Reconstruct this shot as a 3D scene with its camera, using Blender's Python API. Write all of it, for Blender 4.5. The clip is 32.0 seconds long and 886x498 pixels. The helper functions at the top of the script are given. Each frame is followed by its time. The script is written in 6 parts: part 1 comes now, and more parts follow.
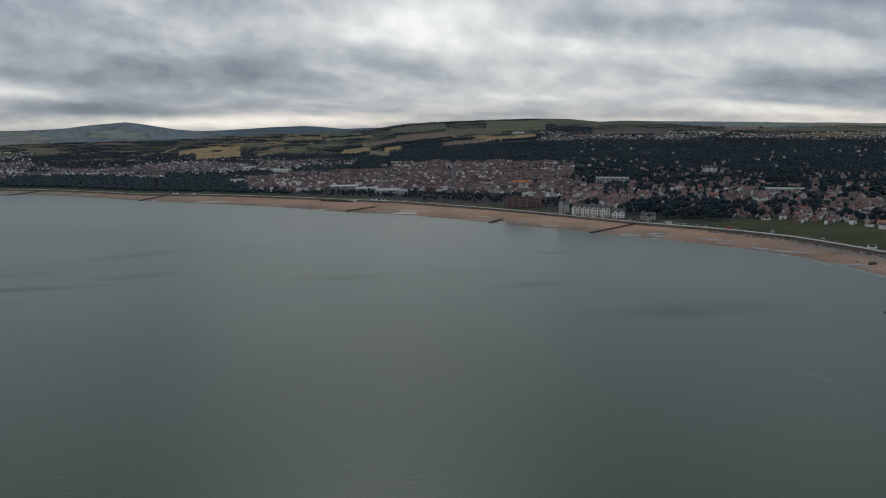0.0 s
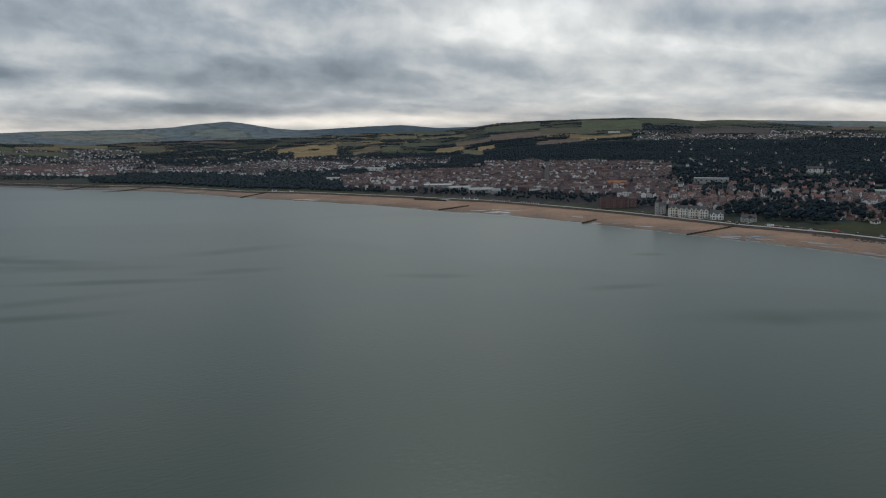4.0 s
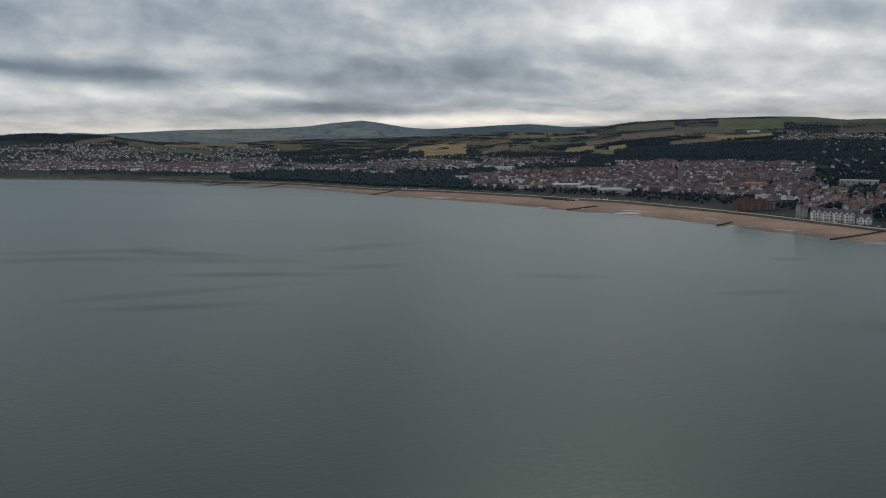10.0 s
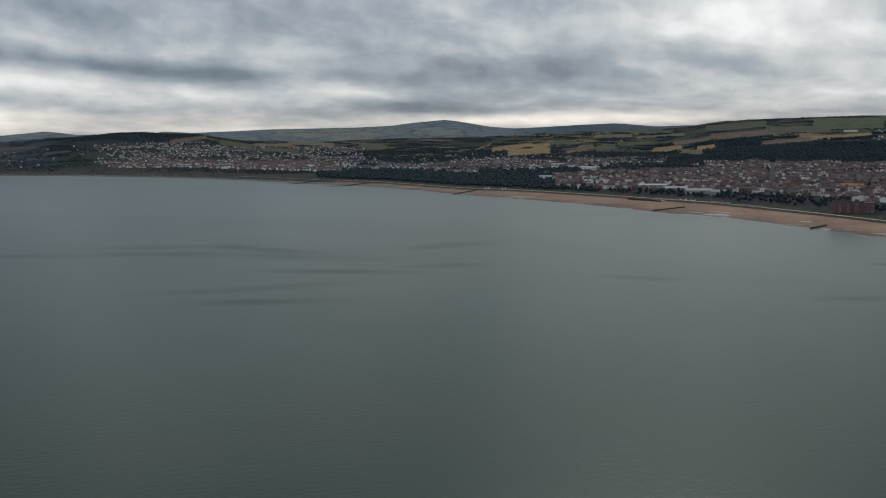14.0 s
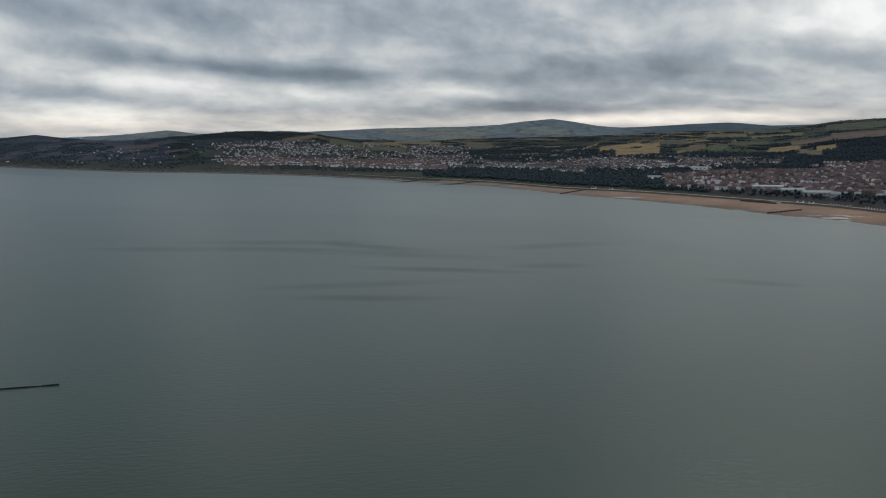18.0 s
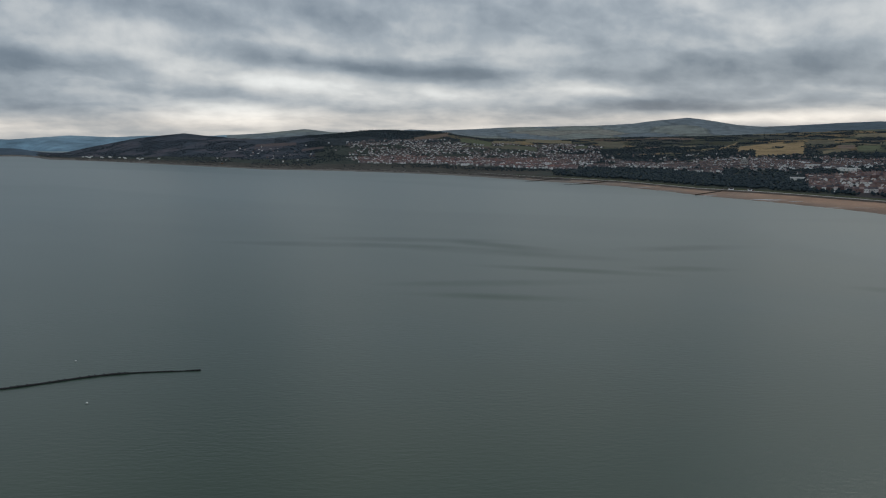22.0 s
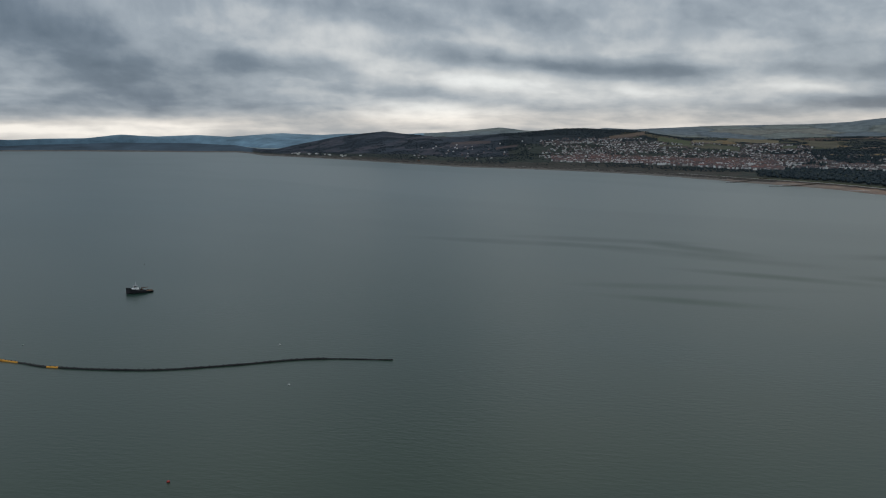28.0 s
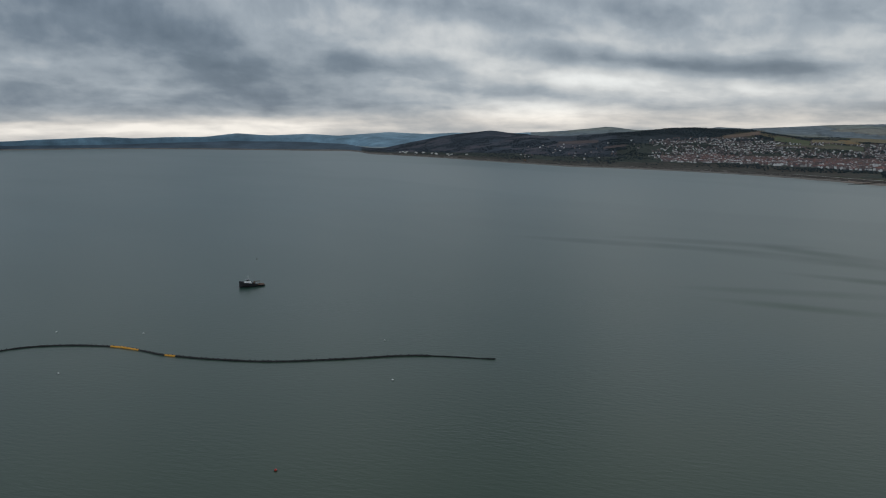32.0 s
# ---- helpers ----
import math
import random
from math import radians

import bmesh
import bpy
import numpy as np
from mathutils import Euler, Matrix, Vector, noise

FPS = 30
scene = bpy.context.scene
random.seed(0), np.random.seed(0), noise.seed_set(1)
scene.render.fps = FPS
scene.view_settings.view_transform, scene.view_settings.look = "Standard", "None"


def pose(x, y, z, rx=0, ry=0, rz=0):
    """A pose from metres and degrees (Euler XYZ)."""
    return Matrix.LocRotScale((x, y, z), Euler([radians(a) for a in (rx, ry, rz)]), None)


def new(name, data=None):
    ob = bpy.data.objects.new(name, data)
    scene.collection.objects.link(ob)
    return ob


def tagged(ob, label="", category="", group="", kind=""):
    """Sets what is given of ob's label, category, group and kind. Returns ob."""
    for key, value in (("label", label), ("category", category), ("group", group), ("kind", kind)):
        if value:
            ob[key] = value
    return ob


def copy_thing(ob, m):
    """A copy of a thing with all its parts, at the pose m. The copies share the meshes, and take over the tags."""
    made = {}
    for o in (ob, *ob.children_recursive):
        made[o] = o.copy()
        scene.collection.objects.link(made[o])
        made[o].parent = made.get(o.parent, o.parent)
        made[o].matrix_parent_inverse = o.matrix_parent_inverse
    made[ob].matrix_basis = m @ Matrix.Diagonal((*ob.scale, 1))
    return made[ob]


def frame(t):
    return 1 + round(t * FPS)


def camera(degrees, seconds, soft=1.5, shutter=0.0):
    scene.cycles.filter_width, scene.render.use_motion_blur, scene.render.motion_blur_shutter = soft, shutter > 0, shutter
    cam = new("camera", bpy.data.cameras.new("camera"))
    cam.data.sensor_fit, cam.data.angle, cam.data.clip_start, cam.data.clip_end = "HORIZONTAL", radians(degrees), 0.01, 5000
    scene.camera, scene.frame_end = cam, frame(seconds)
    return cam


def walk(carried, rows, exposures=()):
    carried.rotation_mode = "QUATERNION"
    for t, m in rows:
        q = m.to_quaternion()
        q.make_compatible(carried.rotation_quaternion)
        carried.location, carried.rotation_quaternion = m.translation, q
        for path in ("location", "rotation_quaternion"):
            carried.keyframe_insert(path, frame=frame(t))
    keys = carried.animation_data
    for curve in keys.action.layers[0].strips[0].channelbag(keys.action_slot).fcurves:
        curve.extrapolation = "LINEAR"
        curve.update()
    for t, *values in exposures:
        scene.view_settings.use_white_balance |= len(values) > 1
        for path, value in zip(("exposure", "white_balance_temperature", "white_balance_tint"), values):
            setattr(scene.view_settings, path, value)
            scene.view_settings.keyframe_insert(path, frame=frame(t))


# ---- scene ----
# The drone hovers 110 m above the sea and turns to its left.
EYE, PITCH, ROLL = 110.0, -8.182, -0.467
YAW = [
    (0.0, 0.00), (0.5, 0.75), (1.0, 1.51), (1.5, 2.26), (2.0, 3.01), (2.5, 3.78), (3.0, 4.55), (3.5, 5.32),
    (5.5, 8.34), (6.0, 9.04), (6.5, 9.73), (7.0, 10.41), (7.5, 11.08), (8.0, 11.75), (8.5, 12.43), (9.0, 13.11),
    (9.5, 13.79), (10.0, 14.49), (10.5, 15.18), (11.0, 15.86), (11.5, 16.52), (12.0, 17.19), (12.5, 17.87), (13.0, 18.56),
    (13.5, 19.24), (14.0, 19.93), (14.5, 20.63), (16.5, 23.82), (17.0, 24.77), (17.5, 25.79), (18.0, 26.83), (18.5, 27.88),
    (19.0, 28.94), (19.5, 30.00), (20.0, 31.06), (20.5, 32.13), (21.0, 33.19), (21.5, 34.25), (22.0, 35.30), (22.5, 36.37),
    (23.0, 37.44), (23.5, 38.52), (24.0, 39.58), (24.5, 40.64), (25.0, 41.71), (25.5, 42.76), (27.5, 46.99), (28.0, 47.86),
    (28.5, 48.71), (29.0, 49.57), (29.5, 50.45), (30.0, 51.32), (30.5, 52.18), (31.0, 53.05), (31.5, 53.93), (32.0, 54.78),
]
cam = camera(53.77, 32.0, soft=1.1)
walk(cam, [(t, pose(0, 0, EYE, 90 + PITCH, 0, yaw) @ pose(0, 0, 0, 0, 0, ROLL)) for t, yaw in YAW])

# ---- world, sun ----
SUN_EL, SUN_AZ = 42.0, -6.0
world = bpy.data.worlds.new("overcast_sky")
scene.world = world
world.use_nodes = True


def graph(tree):
    """Short forms for building a node tree."""
    def add(kind):
        return tree.nodes.new(kind)

    def put(socket, value):
        if isinstance(value, bpy.types.NodeSocket):
            tree.links.new(value, socket)
        else:
            socket.default_value = value

    def calc(op, a, b=0.0, c=0.0, clamp=False):
        n = add("ShaderNodeMath")
        n.operation, n.use_clamp = op, clamp
        put(n.inputs[0], a), put(n.inputs[1], b), put(n.inputs[2], c)
        return n.outputs[0]

    def mix(f, a, b, how="MIX"):
        n = add("ShaderNodeMix")
        n.data_type, n.blend_type = "RGBA", how
        put(n.inputs[0], f), put(n.inputs[6], a), put(n.inputs[7], b)
        return n.outputs[2]

    def tex(vec, scale, detail=4.0, rough=0.5, distort=0.0):
        n = add("ShaderNodeTexNoise")
        if vec is not None:
            put(n.inputs["Vector"], vec)
        n.inputs["Scale"].default_value, n.inputs["Detail"].default_value = scale, detail
        n.inputs["Roughness"].default_value, n.inputs["Distortion"].default_value = rough, distort
        return n.outputs["Fac"]

    def ramp(f, stops):
        n = add("ShaderNodeValToRGB")
        put(n.inputs[0], f)
        while len(n.color_ramp.elements) < len(stops):
            n.color_ramp.elements.new(0.5)
        for e, (at, col) in zip(n.color_ramp.elements, stops):
            e.position, e.color = at, (*col, 1)
        return n.outputs[0]

    def xyz(x, y, z):
        n = add("ShaderNodeCombineXYZ")
        put(n.inputs[0], x), put(n.inputs[1], y), put(n.inputs[2], z)
        return n.outputs[0]
    return add, put, calc, mix, tex, ramp, xyz


def build_sky():
    tree = world.node_tree
    tree.nodes.clear()
    add, put, calc, mix, tex, ramp, xyz = graph(tree)
    coord = add("ShaderNodeTexCoord")
    sep = add("ShaderNodeSeparateXYZ")
    put(sep.inputs[0], coord.outputs["Generated"])
    x, y, z = sep.outputs
    bearing = calc("MULTIPLY", calc("ARCTAN2", x, y), 57.29578)      # degrees, right of north
    height = calc("MULTIPLY", calc("ARCSINE", z), 57.29578)         # degrees over the horizon
    v = calc("LOGARITHM", calc("ADD", calc("MAXIMUM", height, -1.6), 3.1), 2.718)
    v = calc("MULTIPLY_ADD", bearing, 0.0085, v)                    # the rolls dip to the north-east
    # stratocumulus: broad soft rolls with billowed undersides, flatter and longer towards the horizon
    warp = tex(xyz(calc("MULTIPLY", bearing, 0.11), calc("MULTIPLY", v, 2.1), 5.5), 1.0, 3.0, 0.5)
    v = calc("ADD", v, calc("MULTIPLY", calc("SUBTRACT", warp, 0.5), 0.26))
    roll = tex(xyz(calc("MULTIPLY", bearing, 0.065), calc("MULTIPLY", v, 2.1), 3.1), 1.0, 2.0, 0.45, 0.0)
    billow = tex(xyz(calc("MULTIPLY", bearing, 0.20), calc("MULTIPLY", v, 4.0), 9.7), 1.0, 3.0, 0.45, 0.0)
    puff = tex(xyz(calc("MULTIPLY", bearing, 0.60), calc("MULTIPLY", v, 6.5), 1.7), 1.0, 5.0, 0.55, 0.0)

    def edge(f, lo, hi):
        t = calc("DIVIDE", calc("SUBTRACT", f, lo), hi - lo, 0.0, True)
        return calc("MULTIPLY", calc("MULTIPLY", t, t), calc("MULTIPLY_ADD", t, -2.0, 3.0))
    tone = calc("ADD", calc("MULTIPLY", edge(roll, 0.33, 0.67), 0.22), calc("MULTIPLY", edge(billow, 0.30, 0.70), 0.20))
    tone = calc("ADD", tone, calc("MULTIPLY", edge(puff, 0.27, 0.73), 0.11))
    tone = calc("ADD", tone, 0.325)
    # the large cloud banks: bearing, height, half width, half height, lift (+ thin, - thick)
    for b, h, w, t, lift in CLOUDS:
        db = calc("DIVIDE", calc("SUBTRACT", bearing, b), w)
        dh = calc("MULTIPLY_ADD", calc("SUBTRACT", bearing, b), 0.06 if h > 0.6 else 0.0, calc("SUBTRACT", height, h))
        dh = calc("DIVIDE", calc("ADD", dh, calc("MULTIPLY", calc("SUBTRACT", warp, 0.5), 1.8 * min(t, 0.9))), t)
        d2 = calc("ADD", calc("MULTIPLY", db, db), calc("MULTIPLY", dh, dh))
        fall = calc("MULTIPLY_ADD", d2, -0.4, 1.0, True)
        tone = calc("ADD", tone, calc("MULTIPLY", calc("MULTIPLY", fall, fall), lift))
    # dimming added above the view, to darken the sea's reflection and the land
    tone = calc("SUBTRACT", tone, calc("MULTIPLY", calc("MULTIPLY_ADD", height, 0.11, -0.9, True), 0.10))
    cloud = ramp(tone, [(0.0, (0.088, 0.124, 0.168)), (0.25, (0.172, 0.217, 0.272)), (0.5, (0.340, 0.390, 0.442)), (0.75, (0.608, 0.632, 0.645)), (1.0, (0.91, 0.93, 0.92))])
    warm = calc("MULTIPLY_ADD", height, -0.9, 1.2, True)
    cloud = mix(calc("MULTIPLY", warm, 0.8), cloud, mix(1.0, cloud, (1.09, 1.0, 0.92, 1), "MULTIPLY"))
    # clear sky shows faintly through the thinnest cloud
    sky = add("ShaderNodeTexSky")
    sky.sky_type, sky.sun_disc = "NISHITA", False
    sky.sun_elevation, sky.sun_rotation = radians(SUN_EL), radians(SUN_AZ)
    blue = mix(1.0, sky.outputs[0], (0.08, 0.08, 0.08, 1), "MULTIPLY")
    col = mix(0.06, cloud, blue)
    # brightening added to unseen sky, overhead and behind the drone, to lift pale walls
    thin = calc("ADD", calc("MULTIPLY", calc("MULTIPLY_ADD", y, -1.3, 0.0, True), 0.42), calc("MULTIPLY", calc("MULTIPLY_ADD", height, 0.03, -1.05, True), 0.10))
    gain = calc("ADD", thin, 1.0)
    col = mix(1.0, col, xyz(gain, gain, gain), "MULTIPLY")
    back = add("ShaderNodeBackground")
    put(back.inputs[0], col)
    back.inputs[1].default_value = 1.0
    out = add("ShaderNodeOutputWorld")
    put(out.inputs[0], back.outputs[0])


CLOUDS = [
    (-1, 6.3, 5.5, 1.7, 0.30), (7.5, 4.3, 6, 1.0, 0.28), (9, 6.4, 5, 0.9, -0.16), (27, 8.5, 8, 3.0, -0.34), (23, 2.5, 5, 1.0, -0.30),
    (19, 0.7, 6, 0.4, 0.20), (7, 2.1, 9, 1.1, 0.28), (-12, 2.9, 6.5, 0.9, -0.30), (-20, 0.9, 6, 0.45, -0.20), (-24, 2.0, 3, 0.5, 0.14),
    (-13, 0.25, 14, 0.40, 0.34), (-7, 1.8, 4, 0.6, -0.16), (-48, 7.0, 8, 1.6, -0.24), (-48, 4.6, 5, 0.6, -0.18), (-38, 3.6, 8, 0.6, -0.24),
    (-33, 2.9, 5, 0.5, -0.18), (-46, 3.0, 7, 0.6, 0.18), (-41, 2.1, 8, 0.7, 0.20), (-48, 0.7, 5, 0.6, 0.30), (-73, 5.2, 15, 4.6, -0.34),
]
CLOUDS += [(-70, -0.1, 13, 0.60, 0.46), (-56, 3.8, 6, 0.6, -0.16), (-24, 3.6, 6, 1.2, -0.12), (-27, 1.6, 6, 0.6, -0.06), (4, 0.9, 8, 0.5, 0.10)]
build_sky()
sun = new("sun", bpy.data.lights.new("sun", "SUN"))
sun.data.energy, sun.data.angle, sun.data.color = 0.5, radians(20), (1.0, 0.95, 0.88)
sun.matrix_world = pose(0, 0, 600, 0, 0, -SUN_AZ) @ pose(0, 0, 0, -(90 - SUN_EL), 0, 0)

# ---- materials ----


def material(name, build, rough=0.8, metal=0.0, spec=0.3):
    """A Principled material; build(g, bsdf) fills in colour and relief."""
    mat = bpy.data.materials.new(name)
    mat.use_nodes = True
    tree = mat.node_tree
    bsdf = tree.nodes["Principled BSDF"]
    bsdf.inputs["Roughness"].default_value, bsdf.inputs["Metallic"].default_value = rough, metal
    bsdf.inputs["Specular IOR Level"].default_value = spec
    build(graph(tree), bsdf)
    return mat


def weathered(a, b, scale, bump=0.0, grain=0.0, island=0.0, whole=0.0):
    """Colour between a and b by noise at two scales; island or whole vary it from piece to piece."""
    def build(g, bsdf):
        add, put, calc, mix, tex, ramp, xyz = g
        coord = add("ShaderNodeTexCoord").outputs["Object"]
        big, small = tex(coord, scale, 3.0), tex(coord, scale * 9.0, 4.0, 0.6)
        f = calc("ADD", calc("MULTIPLY", big, 0.6), calc("MULTIPLY", small, 0.4))
        f = calc("MULTIPLY_ADD", calc("SUBTRACT", f, 0.5), 2.2, 0.5, True)
        if island:
            r = add("ShaderNodeNewGeometry").outputs["Random Per Island"]
            f = calc("ADD", calc("MULTIPLY", f, 1 - island), calc("MULTIPLY", r, island))
        if whole:
            r = add("ShaderNodeObjectInfo").outputs["Random"]
            f = calc("ADD", calc("MULTIPLY", f, 1 - whole), calc("MULTIPLY", r, whole))
        put(bsdf.inputs["Base Color"], mix(f, (*a, 1), (*b, 1)))
        if bump:
            n = add("ShaderNodeBump")
            n.inputs["Distance"].default_value = bump
            put(n.inputs["Height"], small)
            put(bsdf.inputs["Normal"], n.outputs[0])
    return build


def choice(stops, scale=0.5, grain=0.25, whole=False):
    """A colour picked for each piece from stops, with grain."""
    def build(g, bsdf):
        add, put, calc, mix, tex, ramp, xyz = g
        r = add("ShaderNodeObjectInfo").outputs["Random"] if whole else add("ShaderNodeNewGeometry").outputs["Random Per Island"]
        col = ramp(r, stops)
        small = tex(add("ShaderNodeTexCoord").outputs["Object"], scale, 4.0, 0.6)
        dark = calc("MULTIPLY_ADD", calc("SUBTRACT", small, 0.5), grain * 4, 1.0)
        put(bsdf.inputs["Base Color"], mix(1.0, col, xyz(dark, dark, dark), "MULTIPLY"))
    return build


def sea_surface(g, bsdf):
    add, put, calc, mix, tex, ramp, xyz = g
    coord = add("ShaderNodeTexCoord").outputs["Object"]
    sep = add("ShaderNodeSeparateXYZ")
    put(sep.inputs[0], coord)
    x, y = sep.outputs[0], sep.outputs[1]
    # wind lanes and calmer water, some hundred metres long
    lanes = tex(xyz(calc("MULTIPLY", x, 0.0022), calc("MULTIPLY", y, 0.006), 0.0), 1.0, 4.0, 0.5, 0.0)
    cloudy = tex(coord, 0.004, 4.0)
    col = ramp(cloudy, [(0.3, (0.014, 0.042, 0.029)), (0.7, (0.031, 0.048, 0.023))])
    # water painted bluer towards -x, after the lens's blue cast on the left
    blue_cast = calc("ADD", calc("MULTIPLY_ADD", x, -0.0011, -0.25), calc("MULTIPLY", calc("SUBTRACT", cloudy, 0.5), 0.8), 0.0, True)
    col = mix(blue_cast, col, (0.010, 0.051, 0.050, 1))
    put(bsdf.inputs["Base Color"], col)
    rough = calc("MULTIPLY_ADD", lanes, 0.05, 0.265)
    ruffle = 0.0
    # ruffled patches: x, y, half length, half breadth, turn
    for px, py, a, b, turn in RUFFLES:
        c, s = math.cos(radians(turn)), math.sin(radians(turn))
        dx, dy = calc("SUBTRACT", x, px), calc("SUBTRACT", y, py)
        u = calc("DIVIDE", calc("ADD", calc("MULTIPLY", dx, c), calc("MULTIPLY", dy, s)), a)
        v = calc("DIVIDE", calc("SUBTRACT", calc("MULTIPLY", dy, c), calc("MULTIPLY", dx, s)), b)
        d2 = calc("ADD", calc("MULTIPLY", u, u), calc("MULTIPLY", v, v))
        fall = calc("MULTIPLY_ADD", d2, -0.4, 1.0, True)
        ruffle = calc("ADD", ruffle, calc("MULTIPLY", fall, fall))
    ragged = tex(coord, 0.014, 2.0, 0.5)
    ruffle = calc("MULTIPLY", ruffle, calc("MULTIPLY_ADD", ragged, 2.0, -0.35, True))
    calm = 0.0
    # sheltered, glassy water along the shores
    for px, py, a, b, turn in CALMS:
        c, s = math.cos(radians(turn)), math.sin(radians(turn))
        dx, dy = calc("SUBTRACT", x, px), calc("SUBTRACT", y, py)
        u = calc("DIVIDE", calc("ADD", calc("MULTIPLY", dx, c), calc("MULTIPLY", dy, s)), a)
        v = calc("DIVIDE", calc("SUBTRACT", calc("MULTIPLY", dy, c), calc("MULTIPLY", dx, s)), b)
        fall = calc("MULTIPLY_ADD", calc("ADD", calc("MULTIPLY", u, u), calc("MULTIPLY", v, v)), -0.4, 1.0, True)
        calm = calc("ADD", calm, calc("MULTIPLY", fall, fall))
    calm = calc("MULTIPLY", calm, calc("MULTIPLY_ADD", lanes, 1.4, 0.1, True))
    rough = calc("MULTIPLY", rough, calc("MULTIPLY_ADD", calm, -0.5, 1.0))
    put(bsdf.inputs["Roughness"], calc("ADD", calc("MAXIMUM", rough, 0.278), calc("MULTIPLY", ruffle, 0.10)))
    # short wind waves running with the breeze, in gusty patches
    along = calc("ADD", calc("MULTIPLY", x, 0.80), calc("MULTIPLY", y, 0.60))
    across = calc("SUBTRACT", calc("MULTIPLY", y, 0.80), calc("MULTIPLY", x, 0.60))
    waves = tex(xyz(calc("MULTIPLY", along, 0.20), calc("MULTIPLY", across, 0.46), 0.0), 1.0, 2.5, 0.55, 0.3)
    gusts = calc("MULTIPLY_ADD", tex(coord, 0.018, 3.0, 0.55), 2.6, -0.85, True)
    bump = add("ShaderNodeBump")
    bump.inputs["Distance"].default_value = 0.35
    # ripples faded out away from the drone, where they would alias in view
    bx, by = calc("DIVIDE", calc("ADD", x, 200.0), 500.0), calc("DIVIDE", calc("SUBTRACT", y, 200.0), 330.0)
    ripple_fade = calc("MULTIPLY_ADD", calc("ADD", calc("MULTIPLY", bx, bx), calc("MULTIPLY", by, by)), -0.4, 1.0, True)
    ripple_fade = calc("MULTIPLY", ripple_fade, ripple_fade)
    put(bump.inputs["Strength"], calc("MULTIPLY", ripple_fade, calc("MULTIPLY_ADD", gusts, 0.34, 0.15)))
    put(bump.inputs["Height"], waves)
    put(bsdf.inputs["Normal"], bump.outputs[0])
    bsdf.inputs["IOR"].default_value = 1.333
    bsdf.inputs["Specular Tint"].default_value = (0.86, 1.0, 0.95, 1)


CALMS = [(110, 790, 300, 110, -28), (-1350, 1120, 750, 150, -6), (-560, 1080, 330, 110, 12)]
RUFFLES = [
    (142, 503, 52, 17, 9), (128, 504, 24, 17, -40), (-266, 740, 52, 17, 40), (-228, 635, 30, 12, 25), (95, 739, 13, 9, 15), (-505, 660, 75, 16, 25),
    (-406, 669, 60, 14, -4), (-296, 584, 64, 10, 14), (-290, 467, 50, 9, 23), (-74, 624, 30, 10, 3), (59, 589, 24, 9, 23), (-551, 592, 85, 15, 23),
    (-396, 634, 100, 17, 9), (-309, 513, 66, 11, 36),
]


def land_surface(g, bsdf):
    add, put, calc, mix, tex, ramp, xyz = g
    attr = add("ShaderNodeAttribute")
    attr.attribute_name = "cover"
    coord = add("ShaderNodeTexCoord").outputs["Object"]
    big, small = tex(coord, 0.02, 5.0), tex(coord, 0.25, 5.0, 0.65)
    f = calc("MULTIPLY_ADD", calc("ADD", calc("MULTIPLY", big, 0.5), calc("MULTIPLY", small, 0.5)), 1.8, 0.1)
    put(bsdf.inputs["Base Color"], mix(1.0, attr.outputs["Color"], xyz(f, f, f), "MULTIPLY"))
    n = add("ShaderNodeBump")
    n.inputs["Distance"].default_value = 0.6
    put(n.inputs["Height"], small)
    put(bsdf.inputs["Normal"], n.outputs[0])


WALL_TONES = [(0.0, (0.20, 0.12, 0.105)), (0.25, (0.27, 0.17, 0.145)), (0.40, (0.36, 0.30, 0.27)), (0.55, (0.50, 0.46, 0.43)), (0.75, (0.72, 0.70, 0.67)), (1.0, (0.82, 0.81, 0.79))]
NEAR_TONES = [(0.0, (0.18, 0.11, 0.10)), (0.22, (0.27, 0.175, 0.155)), (0.36, (0.42, 0.37, 0.34)), (0.5, (0.70, 0.68, 0.66)), (1.0, (0.82, 0.81, 0.80))]
BRICK_TONES = [(0.0, (0.12, 0.080, 0.078)), (0.42, (0.20, 0.128, 0.120)), (0.64, (0.28, 0.21, 0.195)), (0.76, (0.50, 0.46, 0.44)), (0.84, (0.76, 0.74, 0.72)), (1.0, (0.82, 0.80, 0.78))]
ROOF_TONES = [(0.0, (0.085, 0.076, 0.084)), (0.3, (0.130, 0.105, 0.108)), (0.55, (0.175, 0.118, 0.116)), (0.8, (0.190, 0.112, 0.106)), (1.0, (0.27, 0.125, 0.110))]
PALE_TONES = [(0.0, (0.15, 0.125, 0.125)), (0.30, (0.25, 0.21, 0.205)), (0.48, (0.44, 0.42, 0.41)), (0.62, (0.74, 0.73, 0.72)), (1.0, (0.84, 0.84, 0.83))]
GREY_ROOFS = [(0.0, (0.060, 0.060, 0.068)), (0.45, (0.088, 0.082, 0.090)), (0.75, (0.125, 0.105, 0.108)), (0.92, (0.17, 0.115, 0.108)), (1.0, (0.30, 0.27, 0.26))]
